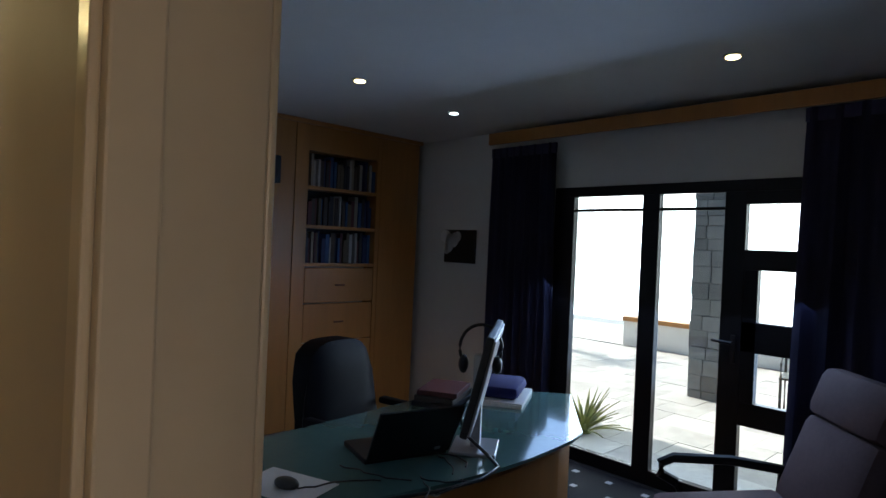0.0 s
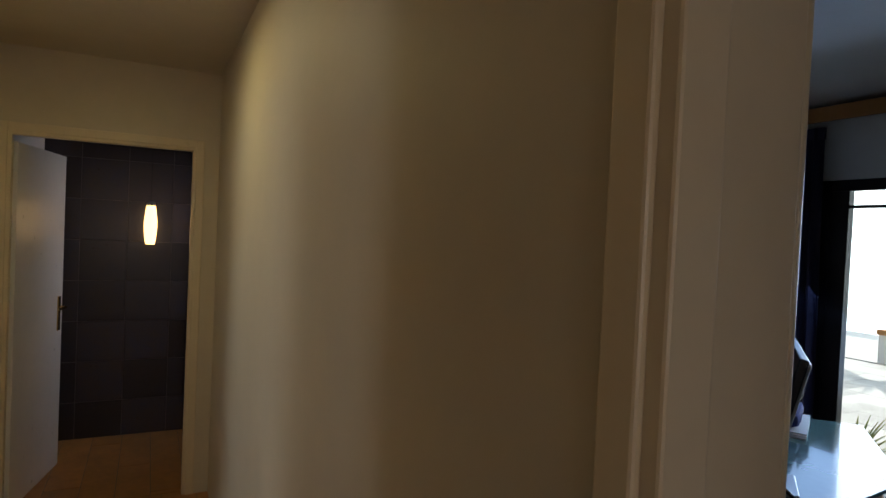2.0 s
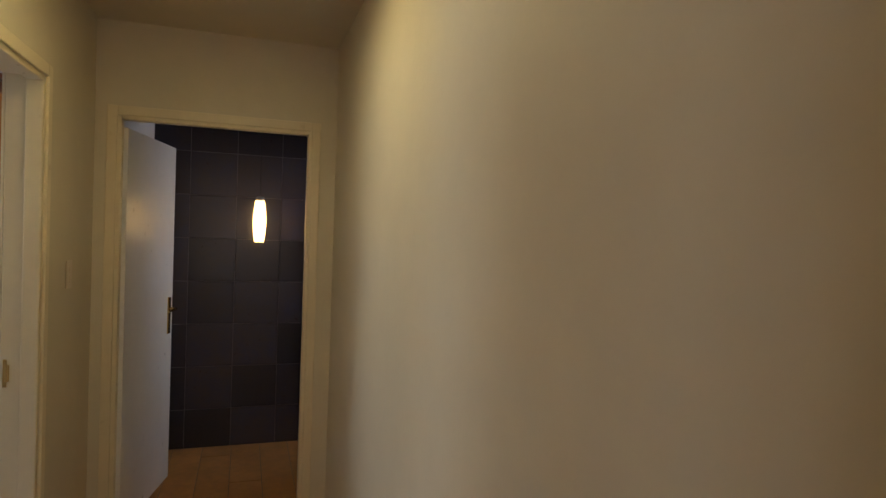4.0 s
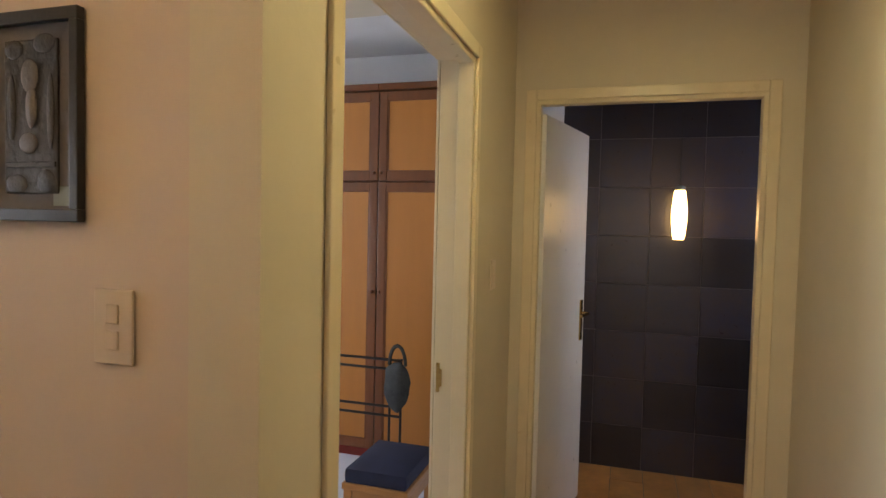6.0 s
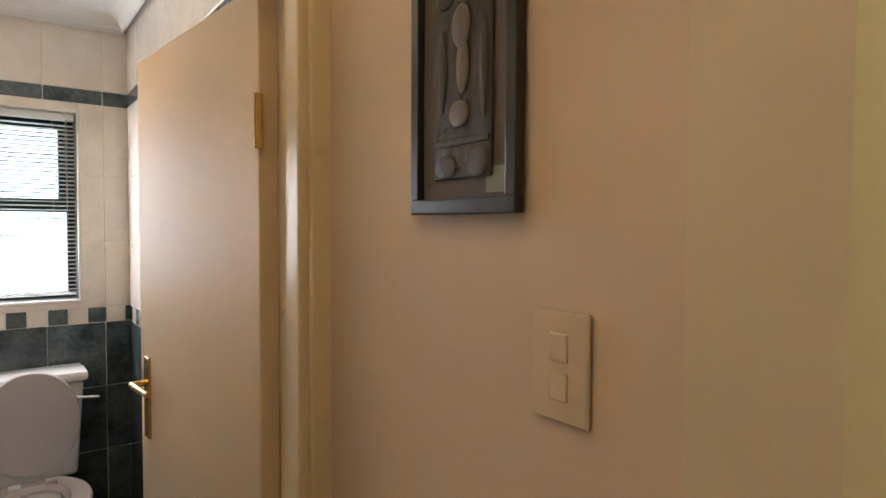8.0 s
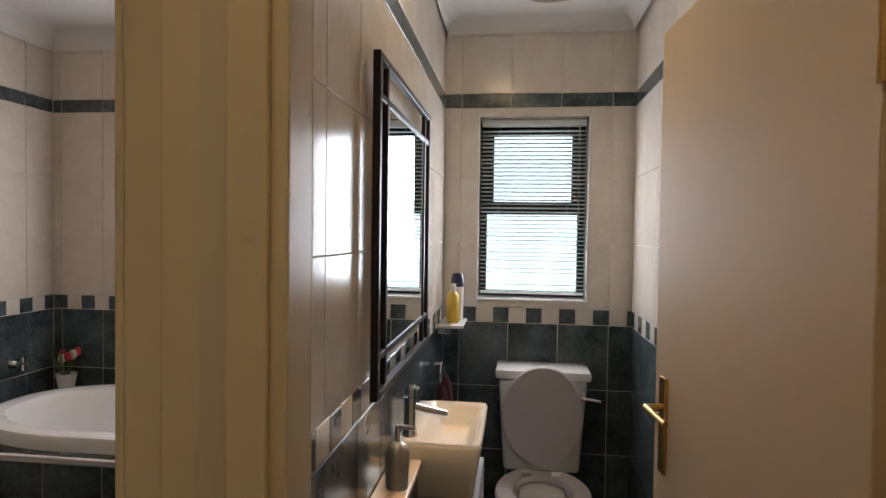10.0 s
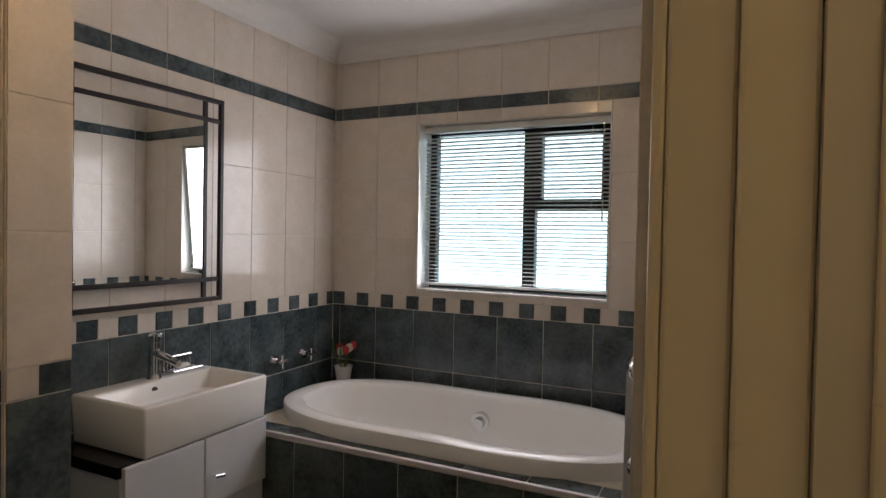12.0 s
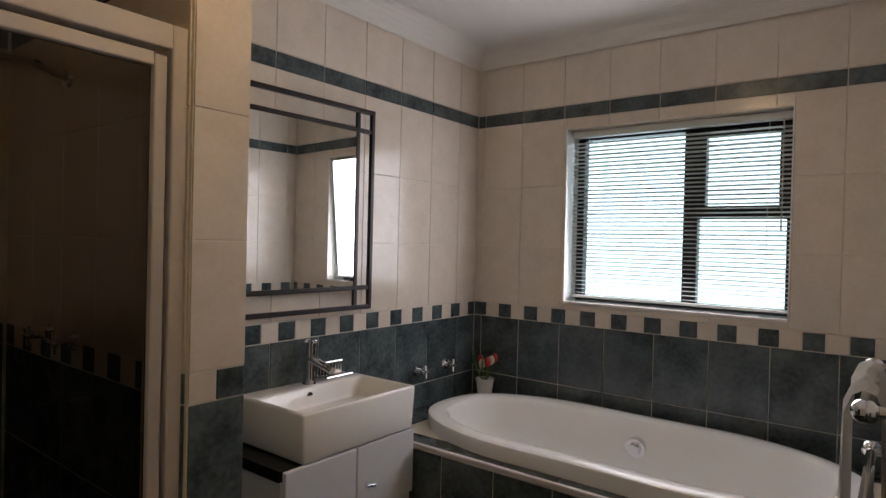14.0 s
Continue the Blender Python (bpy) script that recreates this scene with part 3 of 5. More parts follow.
def light_switch(base, rz):
    ob = thing("light_switch", "cream plastic light switch plate on the painted wall", "light switch", base, rz=rz)
    part("plate", made(-0.037, 0.037, -0.006, 0, -0.058, 0.058, bevel=0.003), M_SWITCH, ob)
    part("rocker", made(-0.012, 0.012, -0.009, -0.005, 0.005, 0.035, bevel=0.002), M_SWITCH, ob)
    part("rocker", made(-0.012, 0.012, -0.009, -0.005, -0.035, -0.005, bevel=0.002), M_SWITCH, ob)


light_switch((-1.452, Y_PIC - 0.001, 1.352), 0)
light_switch((X_L + 0.001, 2.30, 1.33), 90)


def strike_plate():
    ob = thing("strike_plate", "worn brass strike plate on the bedroom door jamb", "strike plate", (X_L - 0.105, 1.963, 1.0))
    part("plate", made(-0.006, 0.006, -0.003, 0, -0.05, 0.05, bevel=0.001), M_BRASS, ob)
    part("lip", made(0.006, 0.014, -0.005, -0.001, -0.03, 0.03, bevel=0.001), M_BRASS, ob)


strike_plate()


def pendant():
    ob = thing("pendant_lamp", "lit slender opal glass pendant hanging before dark tiles", "pendant lamp", (-0.419, 3.748, 1.458))
    part("shade", lathe(bmesh.new(), (0, 0, 0), ((0.030, 0), (0.038, 0.04), (0.044, 0.12), (0.044, 0.17), (0.036, 0.25), (0.030, 0.285))), M_PENDANT, ob, "glowing warm opal glass", True)
    part("cap", lathe(bmesh.new(), (0, 0, 0.285), ((0.031, 0), (0.028, 0.02), (0.010, 0.03))), M_SILVER, ob, "", True)
    part("cord", rod(bmesh.new(), (0, 0, 0.31), (0, 0, 1.155), 0.003, n=6), M_BLACK, ob)
    part("ceiling_rose", lathe(bmesh.new(), (0, 0, 1.13), ((0.045, 0.0), (0.05, 0.03))), M_SILVER, ob)


pendant()


def ceiling_lamp(base, glow=True):
    ob = thing("ceiling_lamp", "round flush ceiling lamp with a glass bowl", "ceiling lamp", base)
    part("rim", lathe(bmesh.new(), (0, 0, -0.03), ((0.11, 0), (0.115, 0.015), (0.11, 0.03))), M_BRASS, ob)
    part("bowl", lathe(bmesh.new(), (0, 0, -0.05), ((0.03, 0), (0.08, 0.008), (0.105, 0.024))), M_LAMPWARM if glow else M_CHROME, ob, "", True)


# unseen fittings added for the assumed hall and passage lamps
ceiling_lamp((HALL[0], HALL[1], H_HALL))
ceiling_lamp((PASSAGE[0], PASSAGE[1], H_HALL))
# added window, never in view, set round the fill lamp
added_window = thing("window_3", "added dark aluminium window, out of view, for the hall fill light", "window", kind="structure")
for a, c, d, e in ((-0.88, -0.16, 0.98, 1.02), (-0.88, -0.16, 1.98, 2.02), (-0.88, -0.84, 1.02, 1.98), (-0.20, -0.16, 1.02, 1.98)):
    part("window_frame", made(a, c, -3.29, -3.24, d, e, bevel=0.003), M_ALU, added_window)
added_pane = part("pane", made(-0.85, -0.19, -3.268, -3.262, 1.01, 1.99), M_GLASS, added_window)
added_pane.visible_shadow = False




# ---------------------------------------------------------------- bedroom
def wardrobe_unit(x, w=0.48):
    """One tall wardrobe bay: long door below, short door above, each a framed panel."""
    ob = thing("wardrobe", "orange-brown panelled built-in wardrobe bay with dark frames", "wardrobe", (x, 3.537, 0), "wardrobe bays")
    part("body", made(0, w, 0.022, 0.47, 0, 2.345), M_WARDFRAME, ob)
    part("crown", made(-0.0, w, -0.02, 0.47, 2.345, 2.385, bevel=0.004), M_WARDFRAME, ob)
    st = 0.056
    for z0, z1 in ((0.06, 1.772), (1.780, 2.338)):
        d = part("door", made(st, w - st, 0.004, 0.016, z0 + 0.066, z1 - 0.062), M_WARDPANEL, ob, "honey-coloured veneered panel door")
        for a, b, c, e in ((0.002, st, z0, z1), (w - st, w - 0.002, z0, z1), (st, w - st, z0, z0 + 0.066), (st, w - st, z1 - 0.062, z1)):
            part("door_rail", made(a, b, -0.004, 0.02, c, e, bevel=0.004), M_WARDFRAME, d)
        for a, b in ((st, st + 0.010), (w - st - 0.010, w - st)):
            part("bead", made(a, b, -0.001, 0.01, z0 + 0.066, z1 - 0.062, bevel=0.002), M_WARDFRAME, d)
        kz = 1.08 if z0 < 1 else z0 + 0.05
        for kx in (0.022, w - 0.022):
            part("knob", ball(bmesh.new(), (kx, -0.018, kz), 0.012, 0.014, 0.012, 8), M_WARDFRAME, d, smooth=True)
    part("plinth", made(0, w, 0.012, 0.04, 0, 0.058), M_PLINTH, ob, "dark red plinth board")
    return ob


bay = wardrobe_unit(-2.213)
wardrobe_unit(-1.731, 0.38)
for k in (-4, -3, -2, -1):
    copy_thing(bay, pose(-2.213 + 0.482 * k, 3.537, 0))


def towel_rack():
    ob = thing("towel_rack", "dark iron clothes rail stand before the wardrobe", "clothes rail", (-2.29, 3.30, 0))
    for z in (0.375, 0.43, 0.655, 0.71):
        part("rail", rod(bmesh.new(), (-0.55, 0, z), (0.35, 0, z), 0.008), M_IRON, ob, smooth=True)
    for x in (-0.5, 0.275, 0.345):
        part("post", rod(bmesh.new(), (x, 0, 0.0), (x, 0, 0.72 if x > 0.2 or x < 0 else 0.43), 0.008), M_IRON, ob, smooth=True)
    for x in (-0.5, 0.345):
        part("foot", rod(bmesh.new(), (x, -0.16, 0.01), (x, 0.16, 0.01), 0.009), M_IRON, ob, smooth=True)
    return ob


towel_rack()


def handbag():
    ob = thing("handbag", "grey-green cloth bag with a dark handle hanging on the rail", "bag", (-1.955, 3.262, 0.44))
    bm = ball(bmesh.new(), (0, 0, 0.12), 0.078, 0.045, 0.15, 14)
    for v in bm.verts:
        v.co.x *= 1.0 + 0.28 * (v.co.z - 0.12) / 0.15
        v.co += 0.012 * noise.noise_vector(v.co * 16)
    part("pouch", bm, M_BAG, ob, smooth=True)
    part("handle", tube(bmesh.new(), [(0.05 * math.cos(a), 0, 0.25 + 0.115 * math.sin(a)) for a in [math.pi * k / 12 for k in range(13)]], 0.011), M_BAG, ob, "dark twisted handle", True)


handbag()


def bench():
    ob = thing("stool", "orange wooden stool with a navy cushioned seat", "stool", (-1.70, 2.55, 0))
    ob.scale = (0.85, 0.85, 1.0)
    for x in (-0.15, 0.15):
        for y in (-0.20, 0.20):
            part("leg", made(x - 0.022, x + 0.022, y - 0.022, y + 0.022, 0, 0.36, bevel=0.004), M_ORANGEWOOD, ob)
    for y in (-0.20, 0.20):
        part("rail", made(-0.128, 0.128, y - 0.012, y + 0.012, 0.29, 0.36, bevel=0.003), M_ORANGEWOOD, ob)
    for x in (-0.15, 0.15):
        part("rail", made(x - 0.012, x + 0.012, -0.178, 0.178, 0.29, 0.36, bevel=0.003), M_ORANGEWOOD, ob)
    part("seat_frame", made(-0.18, 0.18, -0.23, 0.23, 0.36, 0.39, bevel=0.006), M_ORANGEWOOD, ob)
    bm = made(-0.165, 0.165, -0.215, 0.215, 0.39, 0.45)
    bmesh.ops.subdivide_edges(bm, edges=bm.edges, cuts=5, use_grid_fill=True)
    for v in bm.verts:
        e = max(abs(v.co.x) / 0.165, abs(v.co.y) / 0.215)
        if v.co.z > 0.42:
            v.co.z += 0.035 * (1 - e ** 3)
        if e > 0.98:
            v.co.x *= 0.985 + 0.03 * math.sin(math.pi * (v.co.z - 0.39) / 0.06)
    part("cushion", bm, M_NAVY, ob, "navy cloth cushion", True)


bench()


def painted_board():
    ob = thing("painted_board", "tall dark navy board with orange-red motifs leaning by the wardrobe", "decorative board", (-1.60, 3.455, 0.12), rz=3)
    part("board", made(-0.20, 0.20, -0.012, 0.012, 0, 1.10, bevel=0.003), M_MURAL, ob)
    for x, z, n in ((-0.13, 0.72, 4), (0.0, 0.93, 1), (0.02, 0.42, 2), (0.10, 0.66, 3)):
        bm = bmesh.new()
        for k in range(n):
            box(bm, x - 0.055, x + 0.055 - 0.01 * (k % 2), -0.016, -0.011, z + 0.045 * k, z + 0.045 * k + 0.028, bevel=0.004)
        part("motif", bm, M_MURAL_RED, ob)
    part("base", made(-0.16, 0.16, -0.09, 0.09, -0.12, 0.0, bevel=0.004), M_PALESHEET, ob)


painted_board()


# ---------------------------------------------------------------- bathroom
def bathtub():
    cx, cy, L, Wd, zr = -3.675, -1.06, 0.785, 0.385, 0.715
    ob = thing("bathtub", "white oval waisted acrylic bathtub set in a tiled deck", "bathtub", (cx, cy, zr))
    n = 72

    def ring(s, off, z):
        out = []
        for k in range(n):
            a = 2 * math.pi * k / n
            c, d = math.cos(a), math.sin(a)
            y = L * math.copysign(abs(c) ** 0.80, c)
            x = Wd * math.copysign(abs(d) ** 0.80, d) * (1 - 0.07 * math.exp(-(c / 0.30) ** 2))
            out.append((x * s + (off if x > 0 else -off) * abs(d), y * s + (off if y > 0 else -off) * abs(c), z))
        return out

    prof = ((1.0, 0.0, -0.06), (1.0, 0.006, -0.012), (1.0, 0.002, 0.0), (1.0, -0.012, 0.006), (1.0, -0.05, 0.006), (1.0, -0.075, 0.0), (1.0, -0.088, -0.02), (1.0, -0.105, -0.12), (0.98, -0.13, -0.26), (0.94, -0.16, -0.36), (0.84, -0.17, -0.40), (0.5, -0.1, -0.41))
    bm = bmesh.new()
    rings = [[bm.verts.new(p) for p in ring(*q)] for q in prof]
    for a, b in zip(rings, rings[1:]):
        for k in range(n):
            bm.faces.new((a[k], a[(k + 1) % n], b[(k + 1) % n], b[k]))
    bm.faces.new(rings[-1])
    part("tub", bm, M_ACRYLIC, ob, smooth=True)
    ov = part("overflow", rod(bmesh.new(), (-0.290, 0.0, -0.10), (-0.238, 0.0, -0.106), 0.042, 0.040, 24), M_CHROME, ob, "round chrome overflow knob", True)
    part("knob", rod(bmesh.new(), (-0.240, 0.0, -0.106), (-0.218, 0.0, -0.108), 0.026, 0.022, 20), M_CHROME, ov, smooth=True)


bathtub()


def bath_deck():
    """A box with an oval opening: top ring and the front and end faces."""
    bm = bmesh.new()
    x0, x1, y0, y1, z, n = X_WIN + 0.012, -3.238, -1.978, -0.175, 0.655, 64
    cx, cy = -3.675, -1.06
    ins, outs, low = [], [], []
    for k in range(n):
        a = 2 * math.pi * (k + 0.5) / n
        c, d = math.cos(a), math.sin(a)
        ins.append(bm.verts.new((cx + 0.33 * math.copysign(abs(d) ** 0.8, d), cy + 0.745 * math.copysign(abs(c) ** 0.8, c), z)))
        f = min(((x1 if d > 0 else x0) - cx) / d if d else 9, ((y1 if c > 0 else y0) - cy) / c if c else 9)
        outs.append(bm.verts.new((cx + f * d, cy + f * c, z)))
        low.append(bm.verts.new((cx + f * d, cy + f * c, 0)))
    for k in range(n):
        j = (k + 1) % n
        bm.faces.new((ins[k], ins[j], outs[j], outs[k]))
        bm.faces.new((outs[k], outs[j], low[j], low[k]))
    return structure("trim_bath_deck", bm, M_GROUT, "grouted bath deck under the tiles", "bath deck")


DECK = bath_deck()
single("edge_strip", made(-3.244, -3.226, -1.97, -0.175, 0.660, 0.674, bevel=0.003), M_WHITEALU, "white plastic tile edging along the bath deck", "tile trim")


def vanity():
    ob = thing("vanity_cabinet", "white lacquered vanity cabinet with black top and chrome knobs", "cabinet", (-2.96, -1.99, 0))
    part("body", made(-0.262, 0.33, 0.0, 0.325, 0.34, 0.70, bevel=0.003), M_CABINET, ob)
    part("worktop", made(-0.262, 0.335, 0.0, 0.322, 0.70, 0.735, bevel=0.003), M_BLACKTOP, ob, "glossy black worktop")
    for a, b, k in ((-0.258, 0.03, -0.02), (0.035, 0.325, 0.06)):
        d = part("door", made(a, b, 0.325, 0.343, 0.50, 0.733, bevel=0.003), M_CABINET, ob)
        bm = rod(bmesh.new(), (b - 0.04 if k < 0 else a + 0.26, 0.343, 0.60), (b - 0.04 if k < 0 else a + 0.26, 0.365, 0.60), 0.006)
        rod(bm, (b - 0.06 if k < 0 else a + 0.24, 0.365, 0.596), (b - 0.02 if k < 0 else a + 0.28, 0.365, 0.604), 0.007)
        part("knob", bm, M_CHROME, d, "chrome bar knob", True)
    part("side_panel", made(-0.262, -0.244, 0.02, 0.32, 0.0, 0.34), M_CABINET, ob)


vanity()


def square_basin():
    ob = thing("washbasin", "thick rectangular white ceramic washbasin on the vanity", "washbasin", (-2.952, -1.815, 0.737))
    w, d, h, t = 0.262, 0.175, 0.158, 0.018
    bm = bmesh.new()
    outer = ((-w, -d), (w, -d), (w, d), (-w, d))
    lo = [bm.verts.new((x * 0.97, y * 0.97, 0)) for x, y in outer]
    hi = [bm.verts.new((x, y, h)) for x, y in outer]
    inn = [bm.verts.new((x, y, h)) for x, y in ((-w + t, -d + 0.085), (w - t, -d + 0.085), (w - t, d - t), (-w + t, d - t))]
    bot = [bm.verts.new((x, y, z)) for x, y, z in ((-w + 0.05, -d + 0.10, h - 0.07), (w - 0.10, -d + 0.10, h - 0.07), (w - 0.10, d - 0.06, h - 0.085), (-w + 0.05, d - 0.06, h - 0.085))]
    bm.faces.new(lo[::-1])
    for a, b in ((lo, hi), (hi, inn), (inn, bot)):
        for k in range(4):
            bm.faces.new((a[k], a[(k + 1) % 4], b[(k + 1) % 4], b[k]))
    bm.faces.new(bot)
    bmesh.ops.bevel(bm, geom=list(bm.edges), offset=0.008, segments=3, affect="EDGES", profile=0.5)
    part("bowl", bm, M_CERAMIC, ob, smooth=True)
    part("overflow_hole", rod(bmesh.new(), (0.02, -d + 0.086, h - 0.03), (0.02, -d + 0.092, h - 0.031), 0.012, n=16), M_BLACK, ob)
    part("waste", rod(bmesh.new(), (0.0, 0.03, h - 0.082), (0.0, 0.03, h - 0.072), 0.022, n=20), M_CHROME, ob)


square_basin()


def basin_tap(base, s=1.0, rz=0):
    ob = thing("basin_mixer", "chrome single-lever basin mixer tap", "tap", base, rz=rz)
    part("body", lathe(bmesh.new(), (0, 0, 0), ((0.026 * s, 0), (0.024 * s, 0.01), (0.021 * s, 0.02), (0.021 * s, 0.13 * s))), M_CHROME, ob, smooth=True)
    part("spout", rod(bmesh.new(), (0, 0.01, 0.095 * s), (0, 0.125 * s, 0.065 * s), 0.016 * s, 0.013 * s), M_CHROME, ob, smooth=True)
    bm = lathe(bmesh.new(), (0, 0, 0.133 * s), ((0.021 * s, 0), (0.021 * s, 0.022), (0.012 * s, 0.03)))
    box(bm, -0.011 * s, 0.011 * s, -0.01, 0.03 * s, 0.152 * s, 0.164 * s, bevel=0.003)
    part("lever", bm, M_CHROME, ob, smooth=True)
    return ob


basin_tap((-2.965, -1.945, 0.894), 1.0)


def soap_dish():
    ob = thing("soap_dish", "chrome wire soap dish with soap on the basin", "soap dish", (-3.09, -1.945, 0.896))
    for k in range(9):
        part("wire", tube(bmesh.new(), [(-0.06 + k * 0.015, -0.03, 0.055), (-0.06 + k * 0.015, -0.028, 0.012), (-0.06 + k * 0.015, 0.03, 0.012)], 0.002, 6), M_CHROME, ob)
    part("rim", tube(bmesh.new(), [(-0.065, -0.03, 0.055), (0.065, -0.03, 0.055)], 0.003, 6), M_CHROME, ob)
    part("rim", tube(bmesh.new(), [(-0.065, 0.03, 0.012), (0.065, 0.03, 0.012)], 0.003, 6), M_CHROME, ob)
    part("soap", ball(bmesh.new(), (0.0, 0.0, 0.022), 0.032, 0.02, 0.011, 8), M_CERAMIC, ob, "white bar of soap", True)


soap_dish()


def iron_mirror(name, label, base, rz, half_w, half_h, inset):
    ob = thing(name, label, "mirror", base, rz=rz)
    g = part("glass", made(-half_w + inset, half_w - inset, 0.010, 0.016, -half_h + inset, half_h - inset), M_MIRROR, ob, "bevelled mirror glass")
    b = 0.009
    for s in (-1, 1):
        part("outer_bar", made(s * half_w - b, s * half_w + b, 0.004, 0.022, -half_h - b, half_h + b, bevel=0.003), M_IRON, ob)
        part("outer_bar", made(-half_w + b, half_w - b, 0.004, 0.022, s * half_h - b, s * half_h + b, bevel=0.003), M_IRON, ob)
        p = half_w - inset
        part("inner_bar", made(s * p - b, s * p + b, 0.006, 0.020, -half_h + b, half_h - b, bevel=0.003), M_IRON, ob)
        q = half_h - inset
        part("inner_bar", made(-half_w + b, half_w - b, 0.006, 0.019, s * q - b, s * q + b, bevel=0.003), M_IRON, ob)
    return ob


iron_mirror("wall_mirror", "mirror in a dark iron grid frame above the basin", (-2.925, -1.964, 1.551), -2.2, 0.335, 0.391, 0.078)
iron_mirror("wall_mirror", "tall mirror in a dark iron grid frame in the toilet", (-3.035, -0.02, 1.470), 0, 0.365, 0.375, 0.085)


def valve(x, z):
    ob = thing("bath_valve", "chrome cross-handled bath valve on green tiles", "tap", (x, -1.978, z), "bath valves")
    part("flange", rod(bmesh.new(), (0, 0, 0), (0, 0.012, 0), 0.028, 0.024, 20), M_CHROME, ob, smooth=True)
    part("stem", rod(bmesh.new(), (0, 0.01, 0), (0, 0.055, 0), 0.011), M_CHROME, ob, smooth=True)
    bm = rod(bmesh.new(), (-0.03, 0.05, 0), (0.03, 0.05, 0), 0.007)
    rod(bm, (0, 0.05, -0.03), (0, 0.05, 0.03), 0.007)
    part("cross_handle", bm, M_CHROME, ob, smooth=True)
    return ob


v1 = valve(-3.63, 0.835)
copy_thing(v1, pose(-3.84, -1.978, 0.835))


def flower_pot():
    ob = thing("flower_pot", "small white pot with red and cream tulips on the deck", "potted flowers", (-4.035, -1.87, 0.664))
    part("pot", lathe(bmesh.new(), (0, 0, 0), ((0.034, 0), (0.045, 0.07), (0.049, 0.085), (0.043, 0.086), (0.038, 0.07))), M_CERAMIC, ob, smooth=True)
    for k in range(9):
        a, r, h = k * 2.4, 0.018 + 0.02 * (k % 3) / 2, 0.15 + 0.025 * (k * 7 % 4) / 3
        tip = (r * 1.7 * math.cos(a), r * 1.7 * math.sin(a), h)
        part("stem", tube(bmesh.new(), [(0.2 * r * math.cos(a), 0.2 * r * math.sin(a), 0.07), (r * math.cos(a), r * math.sin(a), 0.11), tip], 0.0025, 6), M_LEAVES, ob)
        if k % 3 == 2:
            bm = bmesh.new()
            lathe(bm, tip, ((0.004, -0.02), (0.010, 0.0), (0.007, 0.035), (0.001, 0.06)), 6, 1.0, 0.4)
            part("leaf", bm, M_LEAVES, ob)
        else:
            part("blossom", lathe(bmesh.new(), tip, ((0.004, -0.012), (0.016, 0.0), (0.018, 0.016), (0.011, 0.032), (0.004, 0.034)), 10), M_RED if k % 2 else M_WHITEPETAL, ob, "", True)


flower_pot()


def towel_stand():
    ob = thing("towel_rail", "chrome wall rail with rounded ends beside the bath", "towel rail", (-3.25, -0.172, 1.0))
    for z in (0.11, -0.12):
        part("bar", rod(bmesh.new(), (-0.30, -0.105, z), (0.27, -0.105, z), 0.013), M_CHROME, ob, smooth=True)
        for x in (-0.30, 0.27):
            part("bracket", rod(bmesh.new(), (x, 0.0, z), (x, -0.105, z), 0.013), M_CHROME, ob, smooth=True)
            part("end_ball", ball(bmesh.new(), (x + math.copysign(0.012, x), -0.105, z), 0.025), M_CHROME, ob, smooth=True)
    tw = thing("towel", "thick white towel folded over the chrome rail", "towel", (-3.25, -0.277, 1.0))
    bm = bmesh.new()
    pts = [(0.030, -0.62), (0.034, -0.2), (0.030, 0.10), (0.016, 0.135), (-0.004, 0.142), (-0.024, 0.13), (-0.040, 0.09), (-0.046, -0.25), (-0.044, -0.7)]
    cols = []
    for i in range(15):
        x = -0.22 + 0.44 * i / 14
        cols.append([(x, y - 0.006 * math.sin(i * 1.3 + z * 5), z + 0.006 * math.sin(i * 0.7)) for y, z in pts])
    rows = [[bm.verts.new(p) for p in c] for c in cols]
    for a, b in zip(rows, rows[1:]):
        for k in range(len(pts) - 1):
            bm.faces.new((a[k], a[k + 1], b[k + 1], b[k]))
    bmesh.ops.solidify(bm, geom=list(bm.faces), thickness=0.010)
    part("cloth", bm, M_TOWEL, tw, smooth=True)


towel_stand()


